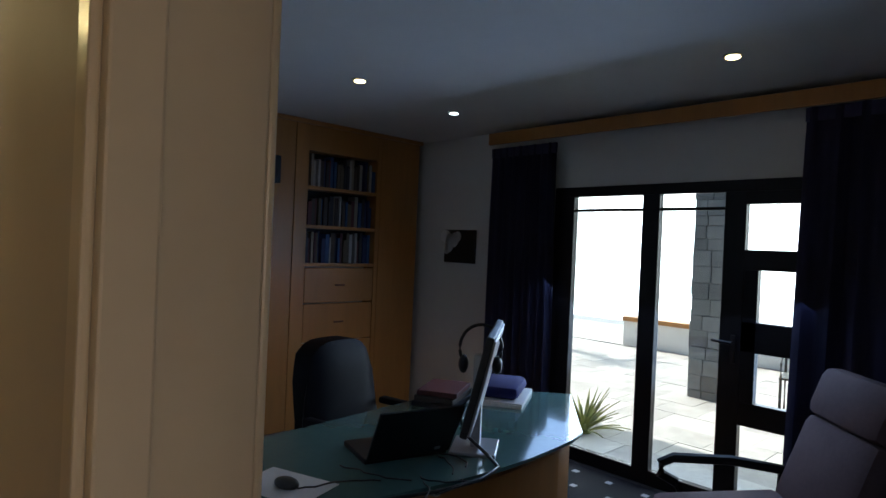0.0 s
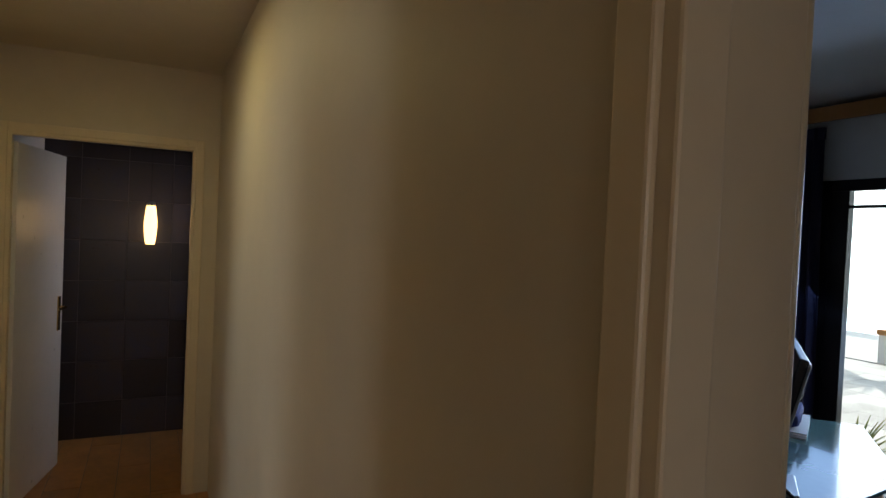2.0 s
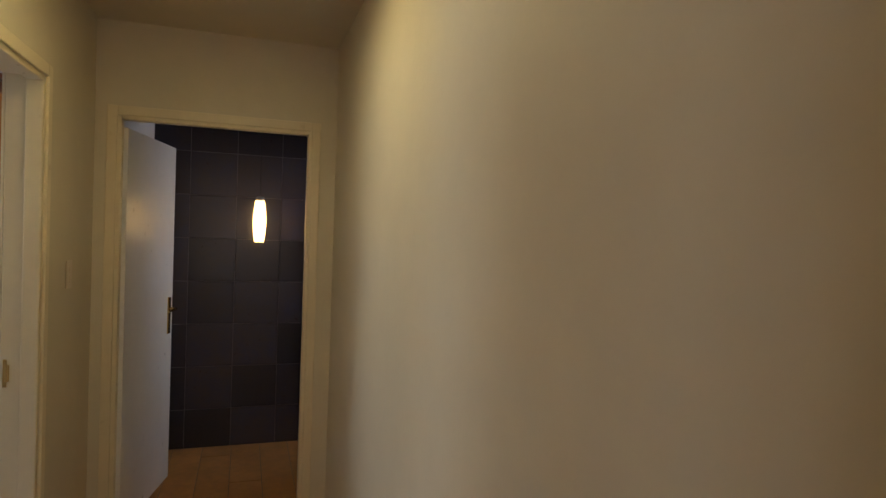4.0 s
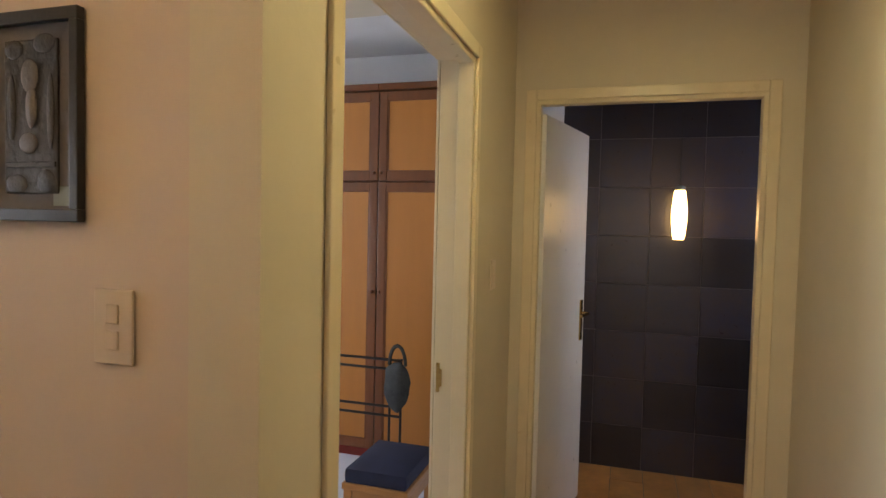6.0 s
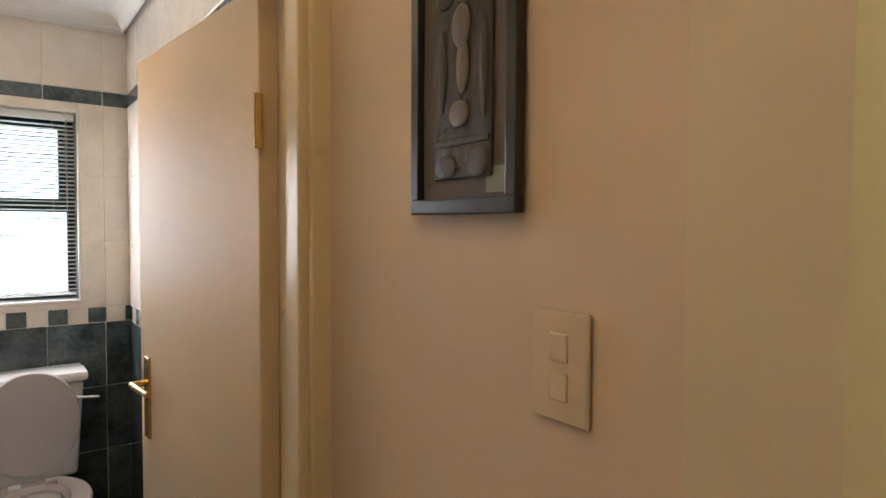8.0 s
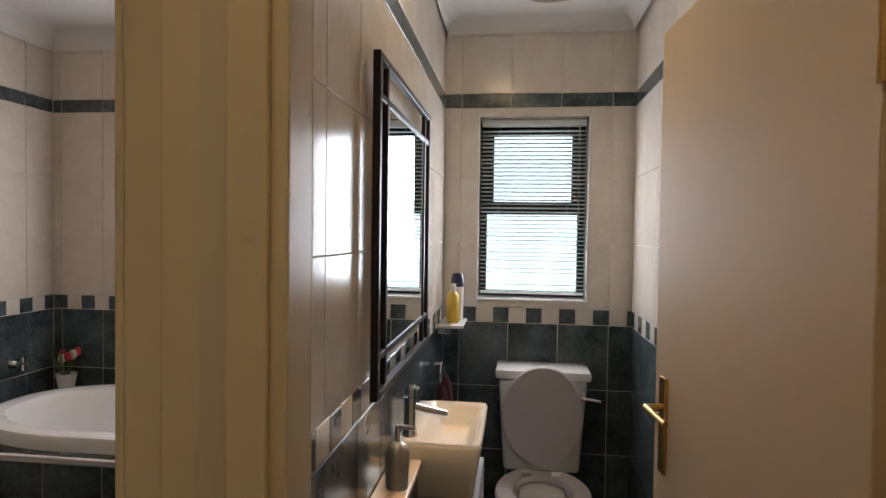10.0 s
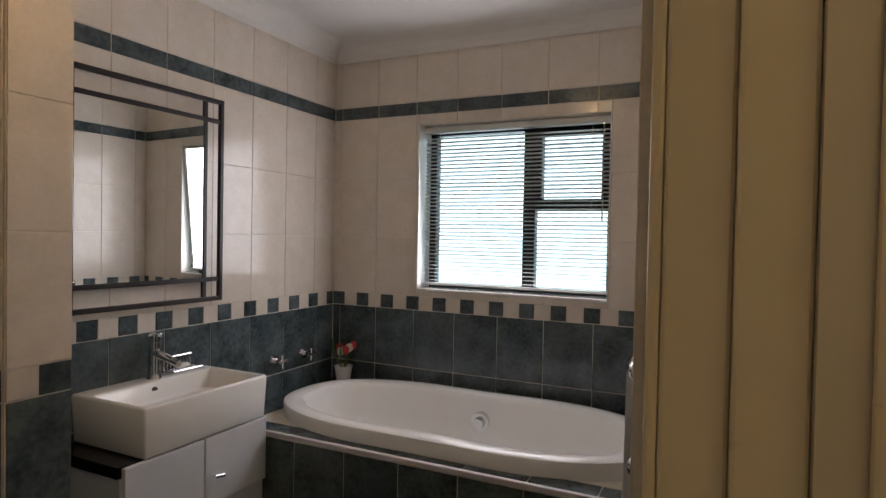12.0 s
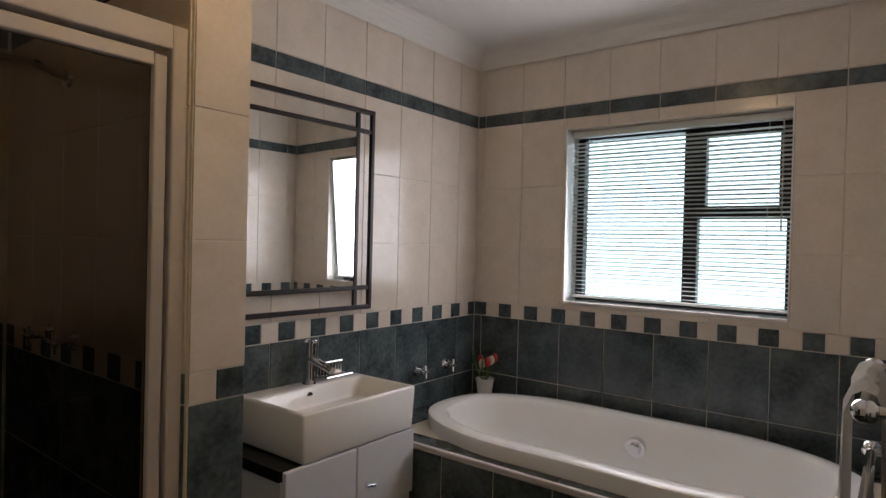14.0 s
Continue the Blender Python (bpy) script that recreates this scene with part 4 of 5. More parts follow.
def shower():
    ob = thing("shower_enclosure", "framed shower enclosure with a smoked glass door", "shower", (0, 0, 0))
    y = -1.50
    part("side_post", made(-2.214, -2.175, y - 0.02, y + 0.03, 0, 1.875, bevel=0.004), M_WHITEALU, ob)
    part("door_stile", made(-2.168, -2.140, y - 0.012, y + 0.022, 0.06, 1.808, bevel=0.004), M_WHITEALU, ob)
    part("top_rail", made(-2.175, -1.12, y - 0.02, y + 0.03, 1.822, 1.875, bevel=0.004), M_WHITEALU, ob)
    part("door_rail", made(-2.140, -1.16, y - 0.010, y + 0.020, 1.782, 1.812, bevel=0.004), M_WHITEALU, ob)
    part("bottom_rail", made(-2.175, -1.12, y - 0.02, y + 0.03, 0.0, 0.055, bevel=0.004), M_WHITEALU, ob)
    g = part("glass_door", made(-2.140, -1.16, y + 0.001, y + 0.006, 0.055, 1.782), M_SMOKE, ob, "smoked glass")
    g.visible_shadow = False
    part("handle", rod(bmesh.new(), (-1.4, y + 0.05, 0.95), (-1.4, y + 0.05, 1.15), 0.009), M_CHROME, ob)
    sh = thing("wall_shower", "chrome shower rose on a bent wall arm", "shower", (-2.205, -2.1, 1.86))
    part("arm", tube(bmesh.new(), [(0, 0, 0), (0.08, 0, 0.025), (0.19, 0, 0.02), (0.235, 0, -0.02)], 0.011), M_CHROME, sh, smooth=True)
    part("rose", lathe(bmesh.new(), (0.24, 0, -0.09), ((0.035, 0), (0.036, 0.01), (0.018, 0.05), (0.013, 0.075))), M_CHROME, sh, smooth=True)
    part("flange", rod(bmesh.new(), (-0.004, 0, 0), (0.008, 0, 0), 0.03, 0.025, 18), M_CHROME, sh)
    for yy in (-2.02, -2.2):
        sv = thing("shower_valve", "chrome cross-handled shower valve", "tap", (-2.207, yy, 1.13), "shower valves")
        part("flange", rod(bmesh.new(), (0, 0, 0), (0.012, 0, 0), 0.028, 0.024, 18), M_CHROME, sv)
        part("stem", rod(bmesh.new(), (0.01, 0, 0), (0.06, 0, 0), 0.011), M_CHROME, sv)
        bm = rod(bmesh.new(), (0.055, -0.03, 0), (0.055, 0.03, 0), 0.007)
        rod(bm, (0.055, 0, -0.03), (0.055, 0, 0.03), 0.007)
        part("cross_handle", bm, M_CHROME, sv)
    single("soap_ledge", lathe(bmesh.new(), (-2.05, -1.95, 0.0), ((0.13, 0), (0.13, 0.35), (0.12, 0.40), (0.04, 0.42)), 24), M_CERAMIC, "pale round stool inside the shower", "stool", True)


shower()


# ---------------------------------------------------------------- toilet
def toilet():
    ob = thing("toilet", "white ceramic toilet with its lid raised against the cistern", "toilet", (-4.088, 0.418, 0))
    # cistern
    bm = made(0.0, 0.18, -0.185, 0.185, 0.45, 0.845)
    for v in bm.verts:
        if v.co.z < 0.6:
            v.co.y *= 0.86
            v.co.x *= 0.92
    bmesh.ops.bevel(bm, geom=list(bm.edges), offset=0.018, segments=3, affect="EDGES", profile=0.5)
    cs = part("cistern", bm, M_CERAMIC, ob, smooth=True)
    part("cistern_lid", made(-0.004, 0.195, -0.20, 0.20, 0.845, 0.888, bevel=0.014), M_CERAMIC, cs, smooth=True)
    bm = rod(bmesh.new(), (0.18, 0.15, 0.785), (0.205, 0.15, 0.785), 0.012)
    rod(bm, (0.203, 0.145, 0.785), (0.208, 0.235, 0.775), 0.008, 0.006)
    part("flush_lever", bm, M_CHROME, cs, "chrome flush lever", True)
    # bowl
    part("bowl", lathe(bmesh.new(), (0.35, 0, 0), ((0.11, 0), (0.115, 0.05), (0.10, 0.16), (0.14, 0.29), (0.185, 0.40), (0.19, 0.425), (0.135, 0.425), (0.12, 0.37), (0.07, 0.27), (0.03, 0.25)), 36, 1.22, 0.93), M_CERAMIC, ob, smooth=True)
    part("bowl_back", made(0.10, 0.30, -0.10, 0.10, 0.05, 0.425, bevel=0.03), M_CERAMIC, ob, smooth=True)

    def oval(r_in, z0, z1):
        b = bmesh.new()
        n = 40
        loops = []
        for r, z in ((r_in, z0), (1.0, z0), (1.02, (z0 + z1) / 2), (0.99, z1), (r_in + 0.03, z1)):
            loops.append([b.verts.new((0.235 * r * math.cos(2 * math.pi * k / n), 0.185 * r * math.sin(2 * math.pi * k / n), z)) for k in range(n)])
        for a, c in zip(loops, loops[1:] + loops[:1]):
            for k in range(n):
                b.faces.new((a[k], a[(k + 1) % n], c[(k + 1) % n], c[k]))
        return b

    bm = oval(0.60, 0.43, 0.455)
    bmesh.ops.translate(bm, vec=(0.36, 0, 0), verts=bm.verts)
    part("seat", bm, M_PINKSEAT, ob, "pale plastic seat ring", True)
    bm = bmesh.new()
    n = 40
    loops = []
    for r, z in ((0.05, 0.0), (1.0, 0.0), (1.02, 0.008), (0.98, 0.018), (0.05, 0.024)):
        loops.append([bm.verts.new((0.215 * r * math.cos(2 * math.pi * k / n), 0.165 * r * math.sin(2 * math.pi * k / n), z)) for k in range(n)])
    for a, c in zip(loops, loops[1:]):
        for k in range(n):
            bm.faces.new((a[k], a[(k + 1) % n], c[(k + 1) % n], c[k]))
    bm.faces.new(loops[-1])
    bm.faces.new(loops[0][::-1])
    bmesh.ops.transform(bm, matrix=pose(0.215, 0, 0.70, 0, -82, 0), verts=bm.verts)
    part("lid", bm, M_PINKSEAT, ob, "pale plastic lid, raised", True)
    for y in (-0.06, 0.06):
        part("hinge", rod(bmesh.new(), (0.215, y - 0.02, 0.465), (0.215, y + 0.02, 0.465), 0.012), M_CERAMIC, ob, smooth=True)
    bn = thing("waste_bin", "small white bathroom bin beside the toilet", "bin", (-3.80, 0.66, 0))
    part("body", lathe(bmesh.new(), (0, 0, 0), ((0.085, 0), (0.10, 0.30), (0.095, 0.30))), M_CERAMIC, bn, smooth=True)
    part("lid", lathe(bmesh.new(), (0, 0, 0.30), ((0.104, 0), (0.10, 0.02), (0.03, 0.035))), M_CERAMIC, bn, smooth=True)


toilet()


def small_basin():
    ob = thing("hand_basin", "small rectangular white basin on a slim cabinet in the toilet", "washbasin", (-3.205, -0.031, 0))
    w, d0, d1, zt = 0.215, 0.0, 0.245, 0.882
    bm = bmesh.new()
    outer = ((-w, d0), (w, d0), (w, d1), (-w, d1))
    lo = [bm.verts.new((x * 0.92, d0 + (y - d0) * 0.9, zt - 0.16)) for x, y in outer]
    hi = [bm.verts.new((x, y, zt)) for x, y in outer]
    inn = [bm.verts.new((x, y, zt)) for x, y in ((-w + 0.02, d0 + 0.06), (w - 0.02, d0 + 0.06), (w - 0.02, d1 - 0.02), (-w + 0.02, d1 - 0.02))]
    bot = [bm.verts.new((x, y, zt - 0.075)) for x, y in ((-w + 0.06, d0 + 0.09), (w - 0.06, d0 + 0.09), (w - 0.06, d1 - 0.06), (-w + 0.06, d1 - 0.06))]
    bm.faces.new(lo[::-1])
    for a, b in ((lo, hi), (hi, inn), (inn, bot)):
        for k in range(4):
            bm.faces.new((a[k], a[(k + 1) % 4], b[(k + 1) % 4], b[k]))
    bm.faces.new(bot)
    bmesh.ops.bevel(bm, geom=list(bm.edges), offset=0.014, segments=3, affect="EDGES", profile=0.5)
    part("bowl", bm, M_CERAMIC, ob, smooth=True)
    part("waste", lathe(bmesh.new(), (0.12, 0.14, zt - 0.078), ((0.033, 0), (0.033, 0.008), (0.02, 0.016), (0.004, 0.018))), M_CHROME, ob, "chrome pop-up waste", True)
    c = part("cabinet", made(-w + 0.02, w - 0.02, d0 + 0.002, d1 - 0.03, 0.25, zt - 0.162, bevel=0.004), M_CABINET, ob)
    part("cabinet_door", made(-w + 0.024, w - 0.024, d1 - 0.03, d1 - 0.012, 0.26, zt - 0.18, bevel=0.003), M_CABINET, c)


small_basin()
basin_tap((-3.055, 0.005, 0.882), 0.85, rz=15)


def soap_pump():
    ob = thing("soap_dispenser", "clear and chrome soap pump on a shelf by the basin", "soap dispenser", (-2.80, 0.02, 0.843))
    part("bottle", lathe(bmesh.new(), (0, 0, 0), ((0.028, 0), (0.030, 0.08), (0.024, 0.10), (0.010, 0.11))), M_SILVER, ob, smooth=True)
    bm = rod(bmesh.new(), (0, 0, 0.11), (0, 0, 0.15), 0.006)
    rod(bm, (0, 0, 0.148), (0, 0.045, 0.145), 0.006)
    part("pump", bm, M_CHROME, ob, smooth=True)
    sh = thing("corner_ledge", "cream tiled ledge beside the small basin", "shelf", (-2.79, -0.031, 0))
    part("ledge", made(-0.19, 0.10, 0.0, 0.085, 0.825, 0.843, bevel=0.004), M_CREAM, sh)
    part("ledge_front", made(-0.18, 0.09, 0.0, 0.075, 0.0, 0.825), M_GREEN, sh)


soap_pump()


def wall_shelf():
    ob = thing("bottle_shelf", "small white glass shelf below the mirror", "shelf", (-3.93, -0.022, 1.065))
    part("shelf_board", made(-0.11, 0.11, 0.0, 0.11, 0, 0.014, bevel=0.003), M_CERAMIC, ob)
    part("bracket", made(-0.08, -0.06, 0.0, 0.06, -0.03, 0, bevel=0.003), M_CHROME, ob)
    part("bracket", made(0.06, 0.08, 0.0, 0.06, -0.03, 0, bevel=0.003), M_CHROME, ob)
    b = thing("bottle", "yellow plastic bottle on the small shelf", "bottle", (-3.90, 0.035, 1.08))
    part("body", lathe(bmesh.new(), (0, 0, 0), ((0.026, 0), (0.028, 0.02), (0.026, 0.11), (0.014, 0.13))), M_YELLOWPLASTIC, b, smooth=True)
    part("cap", rod(bmesh.new(), (0, 0, 0.13), (0, 0, 0.165), 0.012), M_CERAMIC, b)
    b = thing("spray_can", "white spray can with a navy cap on the shelf", "spray can", (-3.985, 0.045, 1.08))
    part("body", rod(bmesh.new(), (0, 0, 0), (0, 0, 0.145), 0.027, n=20), M_CERAMIC, b, smooth=True)
    part("cap", lathe(bmesh.new(), (0, 0, 0.145), ((0.028, 0), (0.029, 0.03), (0.022, 0.055), (0.006, 0.06)), 20), M_NAVYPLASTIC, b, "navy cap", True)
    t = thing("hand_towel", "maroon hand towel hanging from a ring", "towel", (-3.74, -0.018, 0.80))
    bm = bmesh.new()
    for k in range(5):
        ball(bm, (-0.055 + 0.027 * k, 0.035 + 0.012 * (k % 2), -0.02 - 0.02 * (k % 3)), 0.02, 0.028, 0.13 - 0.01 * abs(k - 2), 8)
    part("cloth", bm, M_MAROON, t, smooth=True)
    part("ring", tube(bmesh.new(), [(0.05 * math.cos(a), 0.03, 0.09 + 0.05 * math.sin(a)) for a in [2 * math.pi * k / 20 for k in range(21)]], 0.005, 6), M_CHROME, t)
    part("hook", rod(bmesh.new(), (0, -0.002, 0.135), (0, 0.034, 0.135), 0.008), M_CHROME, t)


wall_shelf()
ceiling_lamp((-3.74, 0.42, H_BATH), False)
ceiling_lamp((-2.92, 0.20, H_BATH))
ceiling_lamp((-2.2, -1.0, H_BATH))



# ---------------------------------------------------------------- office
def bookcase():
    ob = thing("built_in_bookcase", "orange-brown veneered built-in cupboard wall with open bookshelves", "bookcase", (0, 3.06, 0))
    yb = 0.16
    x0, x1 = 2.45, 3.18
    part("panel", made(0.12, x0 - 0.13, 0.0, yb, 0, 2.635, bevel=0.003), M_MELAMINE, ob)
    part("panel", made(x1 + 0.05, 3.70, 0.0, yb, 0, 2.66, bevel=0.003), M_MELAMINE, ob)
    part("side_board", made(x0 - 0.125, x0, -0.004, yb, 0, 2.60, bevel=0.003), M_MELAMINE, ob)
    part("side_board", made(x1, x1 + 0.045, -0.004, yb, 0, 2.62, bevel=0.003), M_MELAMINE, ob)
    part("top_panel", made(x0, x1, -0.002, yb, 2.38, 2.60, bevel=0.003), M_MELAMINE, ob)
    part("cornice", made(0.12, 3.72, -0.03, yb, 2.60, 2.635, bevel=0.004), M_MELAMINE, ob)
    part("back", made(x0, x1, yb - 0.012, yb, 1.40, 2.38), M_DARKWOOD, ob)
    for z in (1.385, 1.715, 2.05):
        part("shelf", made(x0, x1, 0.0, yb - 0.014, z, z + 0.03, bevel=0.002), M_MELAMINE, ob)
    for z0, z1 in ((1.07, 1.375), (0.73, 1.06), (0.39, 0.72), (0.05, 0.38)):
        d = part("drawer", made(x0 + 0.004, x1 - 0.004, -0.002, 0.02, z0, z1, bevel=0.003), M_MELAMINE, ob)
        part("pull", made((x0 + x1) / 2 - 0.05, (x0 + x1) / 2 + 0.05, -0.012, -0.001, (z0 + z1) / 2 - 0.008, (z0 + z1) / 2 + 0.008, bevel=0.003), M_WARDFRAME, d)
    rnd = random.Random(5)
    for z in (1.415, 1.745, 2.08):
        x = x0 + 0.008
        while x < x1 - 0.035:
            w, h = rnd.uniform(0.014, 0.042), rnd.uniform(0.19, 0.285)
            d = rnd.uniform(0.09, 0.13)
            bk = single("book", made(x, x + w, yb - 0.014 - d, yb - 0.014, z + 0.001, z + h, bevel=0.0015), rnd.choice(M_BOOKS), "bound book standing in the office shelf", "book", group="books on the office shelves")
            bk.location = (0, 3.06, 0)
            x += w + rnd.choice((0.001, 0.002, 0.006))


bookcase()
spk = thing("loudspeaker", "small black loudspeaker fixed to the veneered wall", "loudspeaker", (2.06, 3.03, 2.17))
part("cabinet", made(-0.07, 0.07, -0.09, 0.03, -0.11, 0.11, bevel=0.006), M_BLACK, spk)
part("cone", rod(bmesh.new(), (0, -0.092, -0.03), (0, -0.088, -0.03), 0.05, 0.055, 20), M_IRON, spk)


def wall_art():
    ob = thing("wall_art", "black square wall panel with white butterfly-like cut-outs", "wall art", (3.778, 2.51, 1.615))
    part("panel", made(-0.02, 0, -0.20, 0.20, -0.155, 0.155, bevel=0.003), M_BLACK, ob)
    bm = bmesh.new()
    for y, z, a, b in ((0.13, 0.03, 0.06, 0.09), (0.06, 0.06, 0.05, 0.07), (0.18, 0.09, 0.07, 0.06), (0.02, 0.09, 0.045, 0.05), (0.16, -0.03, 0.04, 0.05)):
        lathe(bm, (0, 0, 0), ((1, 0), (1, 0.004)), 20)
        vs = list(bm.verts)[-40:]
        bmesh.ops.transform(bm, matrix=Matrix.Translation((-0.024, y, z)) @ pose(0, 0, 0, 0, -90, 0) @ Matrix.Diagonal((b, a, 1, 1)), verts=vs)
    part("cut_out", bm, M_PAPER, ob, "white wing shapes")


wall_art()


def curtain(y0, y1, z1, label):
    ob = thing("curtain", label, "curtain", (3.66, (y0 + y1) / 2, 0.02))
    bm = bmesh.new()
    n, w = 70, (y1 - y0)
    rows = []
    for j in range(9):
        z = (z1 - 0.02) * j / 8
        pinch = 1.0 + 0.10 * (1 - j / 8)
        rows.append([bm.verts.new((0.032 * math.sin(i * 0.82 + 0.3 * math.sin(j * 0.7)) * (0.75 + 0.25 * math.sin(i * 0.37)), (-w / 2 + w * i / n) * pinch, z)) for i in range(n + 1)])
    for a, b in zip(rows, rows[1:]):
        for i in range(n):
            bm.faces.new((a[i], a[i + 1], b[i + 1], b[i]))
    bmesh.ops.solidify(bm, geom=list(bm.faces), thickness=0.004)
    part("cloth", bm, M_CURTAIN, ob, smooth=True)
    part("heading_tape", made(-0.012, 0.012, -w / 2, w / 2, z1 - 0.10, z1 - 0.02), M_CURTAIN, ob)


curtain(1.38, 2.05, 2.47, "navy striped floor-length curtain drawn aside by the glass doors")
curtain(-1.5, -0.36, 2.50, "dark navy floor-length curtain drawn aside by the garden door")
pel = thing("curtain_pelmet", "orange-brown veneered pelmet above the glass doors", "pelmet", (3.62, 0.2, 2.50))
part("board", made(-0.01, 0.012, -1.9, 1.86, 0.0, 0.10, bevel=0.003), M_MELAMINE, pel)
part("top", made(0.012, 0.16, -1.9, 1.86, 0.08, 0.10, bevel=0.003), M_MELAMINE, pel)


def garden_doors():
    ob = thing("door_3", "dark timber glazed garden doors with a half-open panelled leaf look", "glazed door", kind="structure")
    x0, x1 = 3.74, 3.80
    for y0, y1, z0, z1 in ((1.36, 1.428, 0, 2.115), (-0.998, -0.93, 0, 2.115), (-0.93, 1.36, 2.040, 2.115), (1.245, 1.36, 0.0, 2.04), (0.545, 0.672, 0.0, 2.04), (-0.03, 0.102, 0.0, 2.04),
                           (0.672, 1.245, 0.0, 0.10), (0.102, 0.545, 0.0, 0.10), (0.672, 1.245, 1.925, 1.945), (0.102, 0.545, 1.925, 1.945),
                           (-0.60, -0.375, 0.0, 2.04), (-0.375, -0.03, 1.96, 2.04), (-0.375, -0.03, 1.545, 1.672), (-0.375, -0.03, 1.03, 1.22), (-0.375, -0.03, 0.568, 0.714), (-0.375, -0.03, 0.0, 0.08),
                           (-0.115, -0.03, 0.714, 1.545), (-0.375, -0.345, 0.714, 1.545), (-0.93, -0.60, 0.0, 2.04)):
        part("door_rail", made(x0, x1, y0, y1, z0, z1, bevel=0.003), M_DARKWOOD, ob)
    for y0, y1, z0, z1 in ((0.672, 1.245, 0.10, 2.04), (0.102, 0.545, 0.10, 2.04), (-0.375, -0.03, 0.08, 1.96)):
        g = part("pane", made(3.768, 3.773, y0, y1, z0, z1), M_GLASS, ob)
        g.visible_shadow = False
    bm = made(3.728, 3.74, 0.0, 0.03, 0.95, 1.13, bevel=0.003)
    rod(bm, (3.73, 0.015, 1.08), (3.69, 0.015, 1.08), 0.010)
    rod(bm, (3.692, 0.005, 1.08), (3.69, 0.13, 1.085), 0.010)
    part("door_handle", bm, M_IRON, ob, "dark lever handle", True)


garden_doors()


def downlight(x, y, glow, nm):
    ob = thing("downlight", nm, "downlight", (x, y, H_OFF), "office downlights")
    part("ring", lathe(bmesh.new(), (0, 0, -0.008), ((0.048, 0), (0.052, 0.004), (0.05, 0.008))), M_SILVER, ob)
    part("bulb", rod(bmesh.new(), (0, 0, -0.012), (0, 0, -0.007), 0.034, n=20), glow, ob)


downlight(1.98, 1.70, M_LAMPWARM, "small round downlight glowing warm white in the ceiling")
downlight(2.98, 1.86, M_LAMPCOOL, "small round downlight glowing cool white in the ceiling")
downlight(2.90, -0.225, M_LAMPWARM, "small round downlight glowing yellow in the ceiling")


def desk():
    ob = thing("desk", "orange veneered desk with a frosted green glass top", "desk", (0, 0, 0))
    out = [(2.83, 0.60), (2.233, 0.128)]
    for k in range(11):
        t = k / 10
        out.append((2.10 - 1.72 * t, 0.095 - 0.05 * math.sin(math.pi * min(t * 1.3, 1)) + 0.22 * t * t))
    out += [(0.35, 0.86), (2.40, 1.08)]
    part("glass_top", prism(bmesh.new(), out[::-1], 0.745, 0.76, 0.003), M_DESKGLASS, ob, "frosted green glass top")
    inner = [(1.45 + (x - 1.45) * 0.95, 0.50 + (y - 0.50) * 0.88) for x, y in out]
    part("front_panel", prism(bmesh.new(), inner[::-1], 0.06, 0.70), M_MELAMINE, ob, "curved orange veneer body")
    for x, y in ((0.5, 0.3), (2.1, 0.45), (0.5, 0.65), (2.0, 0.8), (1.3, 0.15)):
        part("spacer", rod(bmesh.new(), (x, y, 0.70), (x, y, 0.745), 0.02), M_SILVER, ob)
    part("plinth", made(0.5, 2.0, 0.25, 0.75, 0, 0.06), M_DARKWOOD, ob)


desk()


def office_chair():
    ob = thing("office_chair", "high-backed black leather office chair behind the desk", "office chair", (1.76, 1.13, -0.0), rz=12)
    bm = made(-0.27, 0.27, 0.16, 0.29, 0.44, 1.06)
    bmesh.ops.subdivide_edges(bm, edges=bm.edges, cuts=7, use_grid_fill=True)
    for v in bm.verts:
        u, w = v.co.x / 0.27, (v.co.z - 0.44) / 0.62
        v.co.x *= 1 - 0.16 * max(0, w - 0.6) / 0.4 - 0.04 * (abs(w - 0.5) * 2) ** 4
        v.co.z -= 0.07 * u ** 4 * w
        v.co.y += 0.10 * w - (0.03 if v.co.y < 0.2 else -0.03) * (1 - u ** 4) * (1 - (2 * w - 1) ** 6)
        for z in (0.38, 0.5, 0.62):
            v.co.y += 0.012 * math.exp(-((w - z) / 0.03) ** 2) * (1 if v.co.y < 0.25 else -1)
    part("backrest", bm, M_LEATHER, ob, "padded black leather back with creases", True)
    part("seat", made(-0.27, 0.27, -0.26, 0.22, 0.42, 0.53, bevel=0.04), M_LEATHER, ob, smooth=True)
    for s in (-1, 1):
        part("armrest", made(s * 0.30 - 0.03, s * 0.30 + 0.03, -0.15, 0.20, 0.66, 0.70, bevel=0.015), M_LEATHER, ob, smooth=True)
        part("arm_post", rod(bmesh.new(), (s * 0.30, 0.02, 0.45), (s * 0.30, 0.02, 0.66), 0.018), M_BLACK, ob)
    part("gas_lift", rod(bmesh.new(), (0, 0, 0.09), (0, 0, 0.43), 0.03), M_BLACK, ob)
    for k in range(5):
        a = 2 * math.pi * k / 5
        part("base_arm", rod(bmesh.new(), (0, 0, 0.10), (0.3 * math.cos(a), 0.3 * math.sin(a), 0.07), 0.025, 0.016), M_BLACK, ob)
        part("castor", ball(bmesh.new(), (0.3 * math.cos(a), 0.3 * math.sin(a), 0.03), 0.03), M_BLACK, ob)


office_chair()


